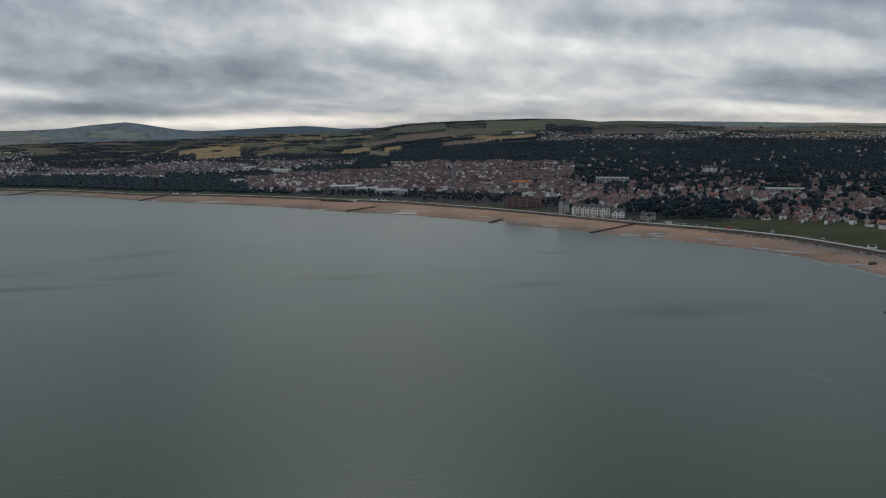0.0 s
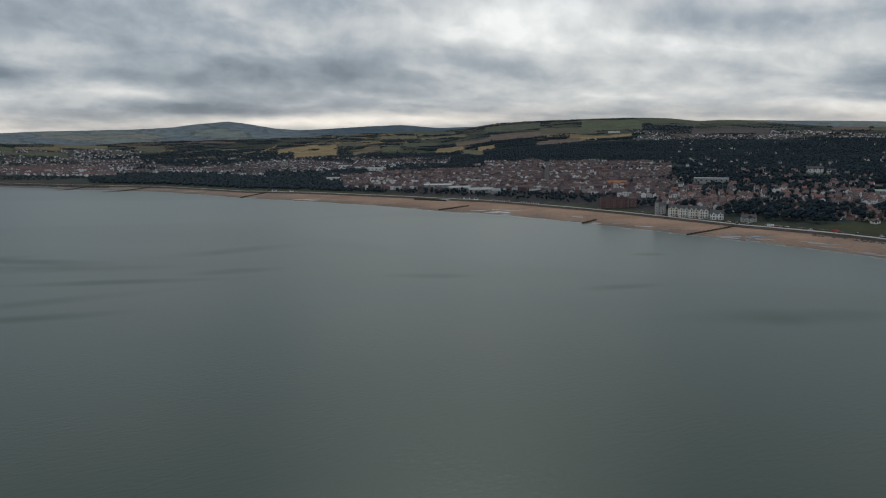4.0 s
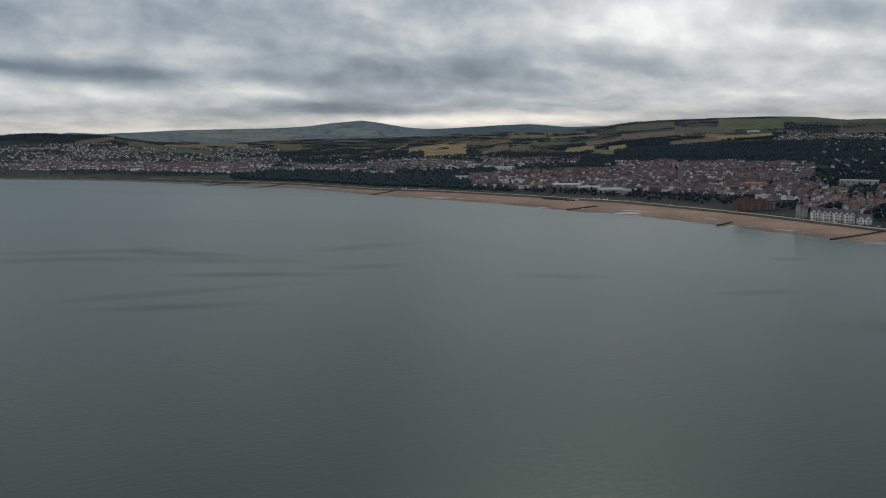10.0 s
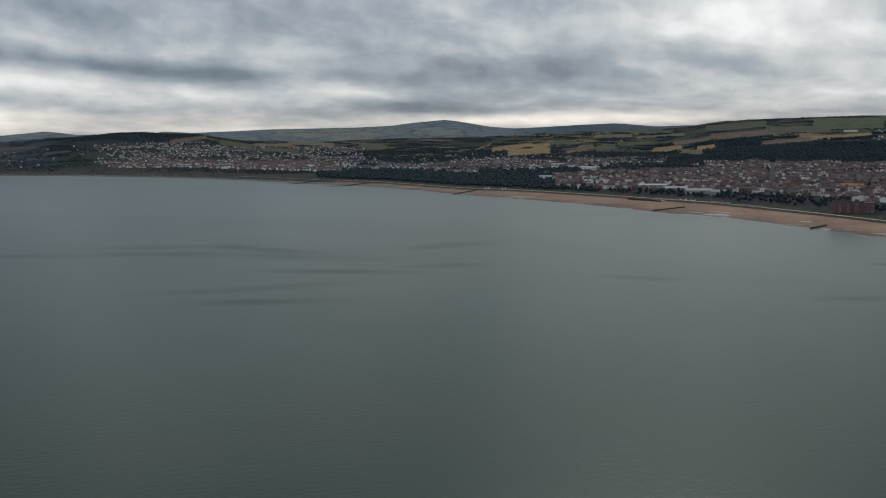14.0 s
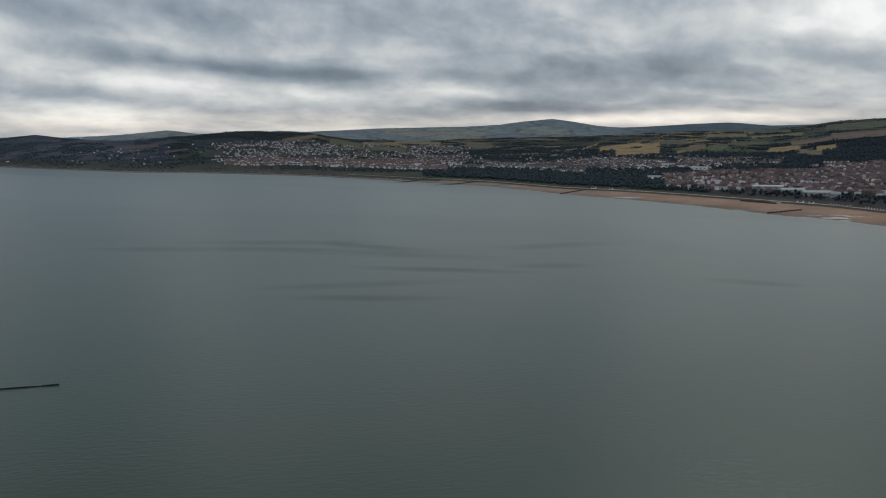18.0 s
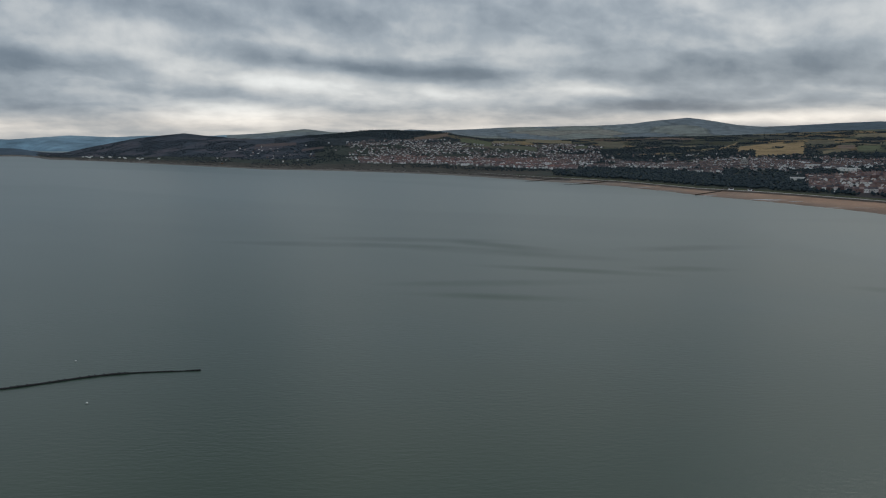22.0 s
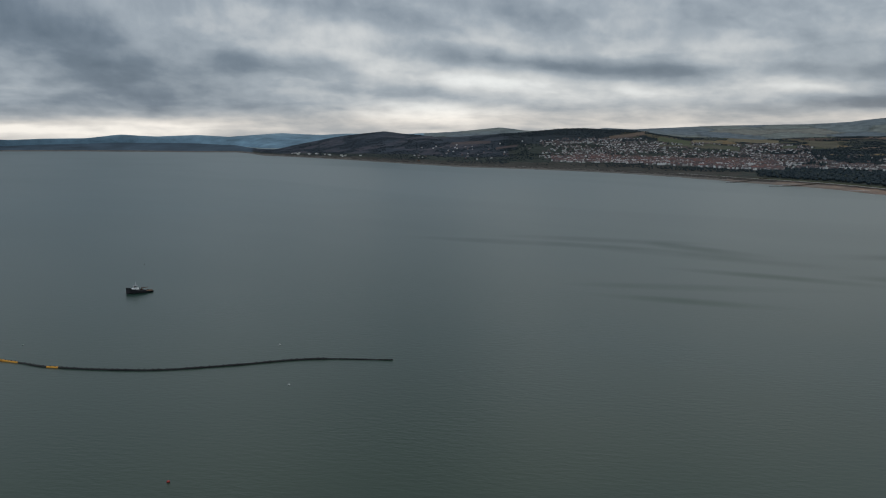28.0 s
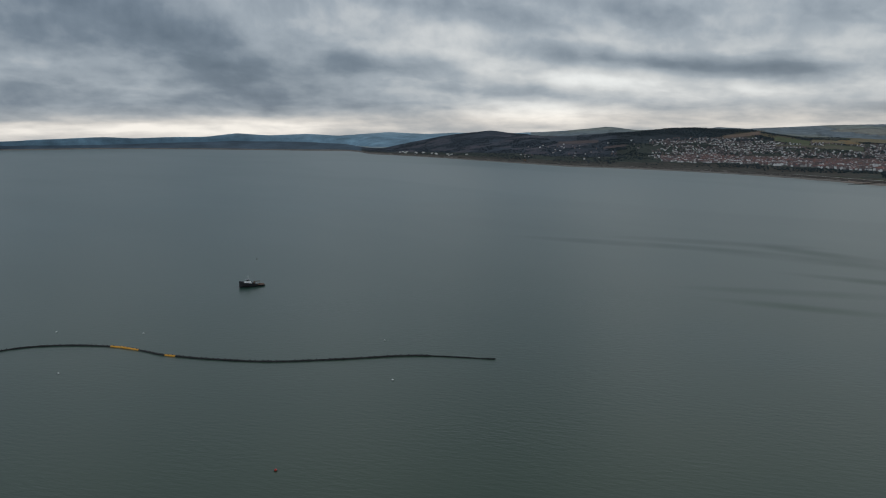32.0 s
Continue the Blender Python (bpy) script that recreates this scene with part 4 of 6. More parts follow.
def window(parent, x, y, z, w, h, turn=0.0, frame_mat="white_paint", name="window"):
    """A window in a frame on a wall that faces -y before it is turned: frame > pane."""
    m = pose(x, y, z, 0, 0, turn)
    bm = bmesh.new()
    for bw, bh, bx, bz in ((w + 0.2, 0.12, 0, -0.12), (w + 0.2, 0.1, 0, h), (0.1, h, -w / 2 - 0.05, 0), (0.1, h, w / 2 + 0.05, 0)):
        bmesh.ops.create_cube(bm, size=1.0, matrix=m @ Matrix.Translation((bx, -0.04, bz + bh / 2)) @ Matrix.Diagonal((bw, 0.12, bh, 1)))
    f = part(name, bm, frame_mat, parent)
    bm = bmesh.new()
    bmesh.ops.create_cube(bm, size=1.0, matrix=m @ Matrix.Translation((0, -0.01, h / 2)) @ Matrix.Diagonal((w, 0.04, h, 1)))
    part("pane", bm, "glass", f)
    return f


def thing(name, label, category, group="", at=None):
    ob = new(name)
    ob.empty_display_size = 0.5
    tagged(ob, label, category, group)
    if at is not None:
        ob.matrix_basis = at
    return ob


def facing(bearing, r, turn=0.0, lift=0.0):
    """A pose on the ground whose -y side looks at the sea."""
    return Matrix.Translation(on(bearing, r, locate(bearing, r)[1] + lift)) @ pose(0, 0, 0, 0, 0, -bearing + turn)


# ---- the shore: seawall, promenade, road, groynes ----


def ribbon(name, b0, b1, off0, off1, z0, z1, thick, mat, label, category, step=0.25):
    """A strip along the seawall between two distances behind its face."""
    bs = np.arange(b0, b1 + step / 2, step)
    bm = bmesh.new()
    rows = []
    for b in bs:
        r = at_row(b, 3.0)
        p, q = on(b, r + off0), on(b, r + off1)
        rows.append([bm.verts.new((p.x, p.y, z0 - thick)), bm.verts.new((p.x, p.y, z0)), bm.verts.new((q.x, q.y, z1)), bm.verts.new((q.x, q.y, z1 - thick))])
    for a, c in zip(rows, rows[1:]):
        for i in range(4):
            j = (i + 1) % 4
            bm.faces.new((a[i], a[j], c[j], c[i]))
    bm.faces.new(rows[0]), bm.faces.new(rows[-1][::-1])
    return tagged(part(name, bm, mat), label, category, kind="structure")


ribbon("seawall", -33, 34, -1.6, 0.3, PROM_Z + 0.5, PROM_Z + 0.5, 6.5, "stone_wall", "sloping grey stone seawall above the beach", "seawall")
ribbon("coping", -33, 34, -1.75, 0.4, PROM_Z + 0.8, PROM_Z + 0.8, 0.3, "concrete", "pale concrete coping along the seawall", "coping")
ribbon("pavement", -33, 34, 0.4, 7.5, PROM_Z + 0.42, PROM_Z + 0.48, 0.6, "concrete", "pale concrete promenade pavement", "pavement")
ribbon("road", -13, 34, 7.5, 16.5, PROM_Z + 0.34, PROM_Z + 0.34, 0.6, "asphalt", "grey asphalt seafront road", "road")
ribbon("kerb", -13, 34, 16.5, 16.9, PROM_Z + 0.47, PROM_Z + 0.47, 0.6, "concrete", "pale kerb along the seafront road", "kerb")
ribbon("footpath", -13, 34, 16.9, 19.5, PROM_Z + 0.46, PROM_Z + 0.75, 0.6, "concrete", "footpath behind the seafront road", "pavement")


def groyne(p, q, label, tall=1.6):
    """A timber groyne from the sea (p) up the beach (q): posts and planks."""
    g = thing("groyne", label, "groyne", "groynes on the beach")
    p, q = Vector(p), Vector(q)
    n = max(3, int((q - p).length / 6))
    turn = math.degrees(math.atan2(q.y - p.y, q.x - p.x))
    post, board = None, None
    step = (q - p).length / n
    for k in range(n + 1):
        c = p.lerp(q, k / n)
        z = max(ground_xy(c.x, c.y), -1.0)
        m = Matrix.Translation((c.x, c.y, z - 0.8)) @ pose(0, 0, 0, random.uniform(-2, 2), random.uniform(-2, 2), turn)
        if post is None:
            post = part("post", box(0.5, 0.5, tall + 1.2, bevel=0.05), "wood", g)
            post.matrix_basis = m
        else:
            o = post.copy()
            scene.collection.objects.link(o)
            o.matrix_basis = m
        if k < n:
            d = p.lerp(q, (k + 0.5) / n)
            z1 = max(ground_xy(d.x, d.y), -1.0)
            for j in range(4):
                mm = Matrix.Translation((d.x, d.y, z1 - 0.6 + 0.5 * j)) @ pose(0, 0, 0, 0, random.uniform(-1, 1), turn)
                if board is None:
                    board = part("plank", box(step * 0.99, 0.55, 0.46, bevel=0.04), "wood", g)
                    board.matrix_basis = mm
                else:
                    o = board.copy()
                    scene.collection.objects.link(o)
                    o.matrix_basis = mm
    return g


groyne((147, 868, 0), (209, 920, 0), "long dark timber groyne running down the wet sand")
groyne((-123, 1104, 0), (-88, 1144, 0), "dark timber groyne on the sand")
groyne((-448, 1290, 0), (-418, 1360, 0), "dark timber groyne beside a slipway")
groyne((51, 964, 0), (68, 989, 0), "short half-buried timber groyne")
groyne((-723, 1399, 0), (-667, 1465, 0), "low dark groyne on a far beach")
groyne((-827, 1441, 0), (-783, 1503, 0), "low dark groyne on a far beach")


def slipway():
    """The concrete ramp that leaves the promenade for the sand."""
    s = thing("slipway", "dark concrete slipway with retaining wall on the beach", "slipway")
    a, b = on(-7.7, at_row(-7.7, 3.0) - 2), on(-5.6, at_row(-5.6, 3.0) - 4)
    bm = bmesh.new()
    d = (b - a).normalized()
    nrm = Vector((d.y, -d.x, 0))
    if nrm.dot(a) > 0:
        nrm = -nrm
    top = PROM_Z + 0.2
    vs = [bm.verts.new(v) for v in (a + Vector((0, 0, 0.5)), b + Vector((0, 0, 0.5)), b + nrm * 9 + Vector((0, 0, 0.5)), a + nrm * 9 + Vector((0, 0, 0.5)), a + Vector((0, 0, 2.2)), b + Vector((0, 0, top)), b + nrm * 9 + Vector((0, 0, top)), a + nrm * 9 + Vector((0, 0, 2.2)))]
    for q in ((0, 3, 2, 1), (4, 5, 6, 7), (0, 1, 5, 4), (1, 2, 6, 5), (2, 3, 7, 6), (3, 0, 4, 7)):
        bm.faces.new([vs[i] for i in q])
    part("ramp", bm, "concrete", s)
    c = (a + b) / 2 + nrm * 9.2
    part("parapet", box((b - a).length, 0.5, 2.6, c.x, c.y, 2.4, math.degrees(math.atan2(d.y, d.x))), "wood", s)
    return s


slipway()


def jetty():
    """The stone loading jetty below the quarry."""
    j = thing("jetty", "dark loading jetty on piles off a rocky shore", "jetty")
    a, b = on(-49.4, 2450), on(-47.3, 2300)
    d = b - a
    turn = math.degrees(math.atan2(d.y, d.x))
    c = (a + b) / 2
    part("deck", box(d.length, 6, 1.2, c.x, c.y, 3.4, turn), "rock", j)
    part("head", box(16, 12, 4.0, a.x, a.y, 0.0, turn, bevel=0.3), "rock", j)
    part("hopper", box(5, 5, 4.5, a.x, a.y, 4.0, turn, bevel=0.3), "rust", j)
    for k in range(9):
        p = a.lerp(b, (k + 0.5) / 9)
        part("pile", tube(0.6, 5.2, Matrix.Translation((p.x, p.y, -1.4))), "wood", j)
    return j


jetty()


def boulders(name, b0, b1, count, off, size, label):
    """Rock armour at the foot of the land, as one thing."""
    r_ = random.Random(3)
    base = []
    for k in range(4):
        bm = ball(1.0, sub=1)
        for v in bm.verts:
            v.co *= r_.uniform(0.72, 1.15)
        bm.verts.index_update()
        base.append((np.array([v.co[:] for v in bm.verts]), np.array([[v.index for v in f.verts] for f in bm.faces])))
        bm.free()
    vs, fs, o = [], [], 0
    for k in range(count):
        b = r_.uniform(b0, b1)
        r = at_row(b, 3.0) + r_.uniform(*off)
        c = on(b, r, max(locate(b, r)[1], -0.2))
        v, f = base[k % 4]
        q = r_.uniform(*size)
        vs.append(v * np.array([q * r_.uniform(0.8, 1.4), q * r_.uniform(0.8, 1.4), q * 0.7]) + np.array(c[:]))
        fs.append(f + o)
        o += len(v)
    me = mesh_of(name, np.concatenate(vs), np.concatenate(fs), [M["rock"]])
    return tagged(new(name, me), label, "rocks", kind="stuff")


boulders("rock_armour", -58, -27, 2600, (-16, 3), (0.8, 1.9), "dark rock armour along the foot of the shore")
boulders("beach_rocks", 17, 33, 500, (-14, -2), (0.4, 1.1), "dark boulders at the foot of the seawall")


def shore_rock(x, y, w, label):
    bm = ball(1.0, Matrix.Translation((x, y, max(ground_xy(x, y), 0) + w * 0.15)) @ Matrix.Diagonal((w, w * 0.6, w * 0.42, 1)))
    for v in bm.verts:
        v.co += Vector((noise.noise(v.co * 0.9), noise.noise(v.co * 0.9 + Vector((5, 0, 0))), 0.6 * noise.noise(v.co * 1.1))) * w * 0.25
    return tagged(part("rock", bm, "rock"), label, "rock")


shore_rock(327, 656, 3.6, "dark seaweed-covered rock on wet sand")
shore_rock(320, 667, 1.4, "small dark rock on wet sand")
shore_rock(255, 492, 1.6, "dark rock breaking the sea surface")


def pools():
    """Shallow water left on the sand by the tide."""
    r_ = random.Random(8)
    bm = bmesh.new()
    for k in range(46):
        b = r_.uniform(-12, 30) if k < 36 else r_.uniform(-28, -12)
        s = r_.uniform(1.03, 1.42)
        a, w = r_.uniform(6, 22), r_.uniform(1.2, 4.0)
        c = on(b, at_row(b, s))
        turn = radians(-b + r_.uniform(-12, 12) - 14)
        ring = []
        for j in range(16):
            t = 6.28318 * j / 16
            q = 1 + 0.3 * math.sin(2 * t + k) + 0.2 * math.sin(3 * t + 2 * k)
            u, v = a * q * math.cos(t), w * q * math.sin(t)
            x, y = c.x + u * math.cos(turn) - v * math.sin(turn), c.y + u * math.sin(turn) + v * math.cos(turn)
            ring.append(bm.verts.new((x, y, ground_xy(x, y) + 0.06)))
        mid = bm.verts.new((c.x, c.y, ground_xy(c.x, c.y) + 0.06))
        for j in range(16):
            bm.faces.new((ring[j], ring[(j + 1) % 16], mid))
    return tagged(part("tide_pools", bm, "pool"), "shallow tide pools shining on wet sand", "pools", kind="stuff")


pools()


def foam():
    """Thin streaks of foam on the sea, and the broken edge of the small waves."""
    r_ = random.Random(5)
    bm = bmesh.new()
    spots = []
    for k in range(22):
        t = k / 22
        spots.append((160 + 17 * t + r_.uniform(-2, 2), 372 - 68 * t + 9 * math.sin(5 * t) + r_.uniform(-2, 2), r_.uniform(0.08, 0.25), -70))
    for k in range(420):
        b = r_.uniform(-30, 32)
        c = on(b, at_row(b, 1.0) - r_.uniform(0.5, 9))
        spots.append((c.x, c.y, r_.uniform(0.3, 0.9), -b))
    for x, y, w, turn in spots:
        l = w * r_.uniform(3, 9)
        m = pose(x, y, 0.03, 0, 0, turn + r_.uniform(-15, 15))
        ring = [bm.verts.new(m @ Vector((l * math.cos(0.785 * j) * r_.uniform(0.7, 1.2), w * 0.4 * math.sin(0.785 * j) * r_.uniform(0.7, 1.2), 0))) for j in range(8)]
        bm.faces.new(ring)
    return tagged(part("foam", bm, "foam"), "thin white streaks of foam on the sea", "foam", kind="stuff")


foam()

# ---- the dredging line, its buoys and the workboat ----


def spline(points, count):
    """Even places along a smooth line through points."""
    p = [Vector((x, y, 0)) for x, y in points]
    p = [2 * p[0] - p[1]] + p + [2 * p[-1] - p[-2]]
    fine = []
    for a, b, c, d in zip(p, p[1:], p[2:], p[3:]):
        for k in range(20):
            t = k / 20
            fine.append(0.5 * ((2 * b) + (c - a) * t + (2 * a - 5 * b + 4 * c - d) * t * t + (3 * b - a - 3 * c + d) * t ** 3))
    fine.append(p[-2])
    dist = np.concatenate([[0], np.cumsum([(b - a).length for a, b in zip(fine, fine[1:])])])
    at = np.linspace(0, dist[-1], count)
    return [Vector((np.interp(t, dist, [f.x for f in fine]), np.interp(t, dist, [f.y for f in fine]), 0)) for t in at], dist[-1]


LINE = [(-312, 250), (-340, 223), (-356, 191), (-372, 163), (-392, 143), (-409, 130), (-417, 125), (-430, 120), (-446, 111), (-461, 95), (-470, 78), (-471, 64), (-466, 44)]


def float_section(r, length, n=12):
    """A float clamped round the pipe: a lathe with tapered ends."""
    bm = bmesh.new()
    prof = [(0.0, 0.6 * r), (0.015, 0.78 * r), (0.03, 0.95 * r), (0.06, r), (0.48, r), (0.5, 0.94 * r), (0.52, r), (0.94, r), (0.97, 0.95 * r), (0.985, 0.78 * r), (1.0, 0.6 * r)]
    rows = [[bm.verts.new(((t - 0.5) * length, q * math.cos(6.28318 * k / n), q * math.sin(6.28318 * k / n))) for k in range(n)] for t, q in prof]
    for a, b in zip(rows, rows[1:]):
        for k in range(n):
            bm.faces.new((a[k], a[(k + 1) % n], b[(k + 1) % n], b[k]))
    bm.faces.new(rows[0]), bm.faces.new(rows[-1][::-1])
    return bm


def dredge_line():
    line = thing("floating_pipeline", "long black floating dredge pipeline with orange-yellow floats", "pipeline")
    count = 44
    spots, length = spline(LINE, count + 1)
    step = length / count
    # yellow sections lie where the line bends beside the boat
    want = [Vector((-413.6, 128.1, 0)), Vector((-435.7, 117.9, 0)), Vector((-443.5, 113.1, 0))]
    mids = [(a + b) / 2 for a, b in zip(spots, spots[1:])]
    first, *pair = (min(range(count), key=lambda k: (mids[k] - w).length) for w in want)
    yellow = {first, *range(min(pair), max(pair) + 1)}
    proto = {}
    r_ = random.Random(2)
    for k in range(count):
        a, b = spots[k], spots[k + 1]
        thin = k < 5
        kind = "yellow" if k in yellow else "thin" if thin else "black"
        m = Matrix.Translation(mids[k] + Vector((0, 0, 0.15 + r_.uniform(-0.08, 0.08)))) @ pose(0, 0, 0, 0, r_.uniform(-1.5, 1.5), math.degrees(math.atan2(b.y - a.y, b.x - a.x)))
        if kind not in proto:
            r = {"yellow": 0.62, "thin": 0.34, "black": 0.55}[kind]
            proto[kind] = part("float", float_section(r, step * 1.01), "yellow" if kind == "yellow" else "pipe", line, "orange-yellow float" if kind == "yellow" else "")
            o = proto[kind]
        else:
            o = proto[kind].copy()
            scene.collection.objects.link(o)
        o.matrix_basis = m
        # bolted coupling flange between two sections
        if k and "flange" not in proto:
            proto["flange"] = part("coupling", tube(0.5, 0.35, pose(0, 0, 0, 0, 90, 0)), "pipe", line)
            f = proto["flange"]
        elif k:
            f = proto["flange"].copy()
            scene.collection.objects.link(f)
        if k:
            f.matrix_basis = Matrix.Translation(a + Vector((0, 0, 0.2))) @ pose(0, 0, 0, 0, 0, math.degrees(math.atan2(b.y - a.y, b.x - a.x)))
        # lashings and lifting lugs that break up the outline
        for j in range(2):
            if not thin and r_.random() < 0.8:
                if "lug" not in proto:
                    proto["lug"] = part("lug", box(0.9, 0.4, 0.35, bevel=0.08), "pipe", line)
                    o = proto["lug"]
                else:
                    o = proto["lug"].copy()
                    scene.collection.objects.link(o)
                o.matrix_basis = Matrix.Translation(a.lerp(b, 0.3 + 0.4 * j) + Vector((0, 0, 0.62)))
    return line


dredge_line()


def buoy(x, y, mat, label, r=0.5):
    b = thing("buoy", label, "buoy", "mooring buoys on the sea", Matrix.Translation((x, y, 0)))
    bm = ball(r, Matrix.Translation((0, 0, r * 0.35)) @ Matrix.Diagonal((1, 1, 0.85, 1)))
    part("float", bm, mat, b)
    part("collar", tube(r * 1.06, r * 0.2, Matrix.Translation((0, 0, r * 0.2)), n=16), "pipe", b)
    part("mast", tube(r * 0.12, r * 1.0, Matrix.Translation((0, 0, r * 1.1))), "steel", b)
    return b


for x, y in ((-374, 227), (-312, 193), (-497, 95), (-465, 132), (-411, 78)):
    buoy(x, y, "white_paint", "small white mooring buoy floating near the pipeline", 0.55)
buoy(-250, 110, "red", "small red buoy floating on the sea", 0.55)
buoy(-672, 286, "rust", "small dark buoy far out on the sea", 0.5)


def workboat():
    """A black-hulled tug with white wheelhouse forward and a low after deck. The bow points along +x."""
    m = Matrix.Translation((-560.1, 234.0, 0)) @ pose(0, 0, 0, 0, 0, math.degrees(math.atan2(-15, -4.2))) @ Matrix.Scale(1.02, 4)
    t = thing("workboat", "black-hulled tug with white wheelhouse and low after deck", "boat", at=m)
    # hull by stations: x, half breadth at deck, deck height
    st = [(-8.4, 2.1, 1.05), (-7.6, 2.6, 1.05), (-4, 2.8, 1.1), (0, 2.85, 1.35), (3, 2.75, 1.9), (5.5, 2.3, 2.45), (7.4, 1.3, 2.9), (8.4, 0.25, 3.2)]
    bm = bmesh.new()
    rows = []
    for x, w, z in st:
        rows.append([bm.verts.new(p) for p in ((x, 0, -1.4), (x * 0.985, w * 0.62, -1.0), (x, w * 0.93, 0.2), (x, w, z), (x, -w, z), (x, -w * 0.93, 0.2), (x * 0.985, -w * 0.62, -1.0))])
    for a, b in zip(rows, rows[1:]):
        for k in range(7):
            bm.faces.new((a[k], a[(k + 1) % 7], b[(k + 1) % 7], b[k]))
    bm.faces.new(rows[0]), bm.faces.new(rows[-1][::-1])
    hull = part("hull", bm, "hull", t)
    bm = bmesh.new()
    for sgn in (-1, 1):
        rr = []
        for x, w, z in st[2:]:
            rr.append([bm.verts.new(p) for p in ((x, sgn * w, z - 0.05), (x, sgn * w, z + 0.75), (x, sgn * (w - 0.15), z + 0.75), (x, sgn * (w - 0.15), z - 0.05))])
        for a, b in zip(rr, rr[1:]):
            for k in range(4):
                bm.faces.new((a[k], a[(k + 1) % 4], b[(k + 1) % 4], b[k]))
    part("bulwark", bm, "hull", hull)
    part("rubbing_strake", box(14.5, 5.85, 0.25, -0.4, 0, 0.75, bevel=0.05), "tyre", hull)
    part("after_deck", box(8.2, 4.6, 0.08, -3.9, 0, 1.12), "rust", t, "rust-brown steel after deck")
    house = part("deckhouse", box(4.6, 3.6, 1.5, 2.6, 0, 1.7, bevel=0.12), "white_paint", t)
    for k in range(3):
        for sgn in (-1, 1):
            part("porthole", tube(0.22, 0.08, pose(1.2 + 1.4 * k, sgn * 1.8, 2.5, 90, 0, 0), n=12), "glass", house)
    wheel = part("wheelhouse", box(2.5, 2.6, 1.7, 2.7, 0, 3.2, bevel=0.12), "white_paint", t)
    for sgn in (-1, 1):
        part("window", box(2.0, 0.06, 0.75, 2.7, sgn * 1.31, 3.9), "glass", wheel)
    part("window", box(0.06, 2.2, 0.75, 3.96, 0, 3.9), "glass", wheel)
    part("window", box(0.06, 2.2, 0.75, 1.44, 0, 3.9), "glass", wheel)
    part("roof", box(2.9, 3.0, 0.14, 2.7, 0, 4.9, bevel=0.04), "steel", wheel)
    mast = part("mast", tube(0.09, 2.6, Matrix.Translation((2.3, 0, 5.0)), r2=0.05), "white_paint", t)
    part("radar", box(0.25, 1.5, 0.16, 2.3, 0, 6.5), "white_paint", mast)
    part("crossarm", box(0.08, 1.8, 0.08, 2.3, 0, 7.1), "steel", mast)
    for sgn in (-1, 1):
        part("funnel", tube(0.28, 1.9, Matrix.Translation((0.2, sgn * 1.2, 1.3)), n=12), "hull", t)
    crane = part("crane_post", tube(0.35, 2.2, Matrix.Translation((-1.4, 0.9, 1.1)), n=12), "rust", t)
    part("crane_arm", box(4.2, 0.35, 0.4, -3.2, 0.9, 3.2, bevel=0.05), "rust", crane)
    part("winch", tube(0.6, 1.6, pose(-3.0, 0.8, 1.7, 90, 0, 0), n=14), "steel", t)
    part("towing_bitt", box(0.4, 1.3, 0.9, -5.2, 0, 1.1, bevel=0.05), "hull", t)
    for k in range(7):
        for sgn in (-1, 1):
            x = -6.5 + 2.0 * k
            w = float(np.interp(x, [s[0] for s in st], [s[1] for s in st]))
            bm = bmesh.new()
            bmesh.ops.create_cone(bm, cap_ends=True, segments=14, radius1=0.42, radius2=0.42, depth=0.25, matrix=pose(x, sgn * (w + 0.06), 0.75, 90, 0, 0))
            part("tyre_fender", bm, "tyre", hull)
    return t


workboat()

# ---- large buildings ----


def clear(bearing, r, w):
    p = on(bearing, r)
    CLEARED.append((p.x, p.y, w))


def apartment_block():
    """The red-brick flats behind the promenade: two wings of five floors with pale balcony stacks."""
    b = thing("apartment_block", "five-storey red-brick apartment block with brick balconies", "building", at=facing(5.0, 1088, 8))
    w, d, h = 31.0, 12.0, 12.0
    part("wall", box(w, d, h + 3, 0, 0, -3), "brick", b)
    part("wall", box(13, 11, h - 1.2 + 3, 21.5, 2.5, -3), "brick", b)
    roof = part("roof", box(w + 0.8, d + 0.8, 0.5, 0, 0, h), "slate_plain", b)
    part("parapet", box(w + 0.6, 0.3, 0.9, 0, -d / 2 - 0.2, h + 0.5), "brick", roof)
    part("lift_housing", box(4, 4, 2.2, -6, 1, h + 0.5), "brick", roof)
    part("lift_housing", box(4, 4, 2.2, 10, 1, h + 0.5), "brick", roof)
    part("roof", box(13.6, 11.6, 0.5, 21.5, 2.5, h - 1.2), "slate_plain", b)
    for k in range(7):
        x = -w / 2 + 2.4 + 4.37 * k
        for f in range(5):
            z = 0.4 + 2.35 * f
            if k % 2 == 1:
                bal = part("balcony", box(2.7, 1.4, 0.2, x, -d / 2 - 0.7, z - 0.15), "concrete", b)
                part("panel", box(2.7, 0.08, 1.0, x, -d / 2 - 1.36, z + 0.05), "brick_pale", bal)
                window(b, x, -d / 2, z, 2.0, 2.0, 0.0, "grey_stone")
            else:
                window(b, x, -d / 2, z + 0.7, 1.7, 1.3, 0.0, "grey_stone")
    for k in range(3):
        for f in range(4):
            window(b, 17.5 + 4.0 * k, -3.0, 0.8 + 2.4 * f, 1.5, 1.3)
    return b


apartment_block()
clear(5.2, 1090, 28)


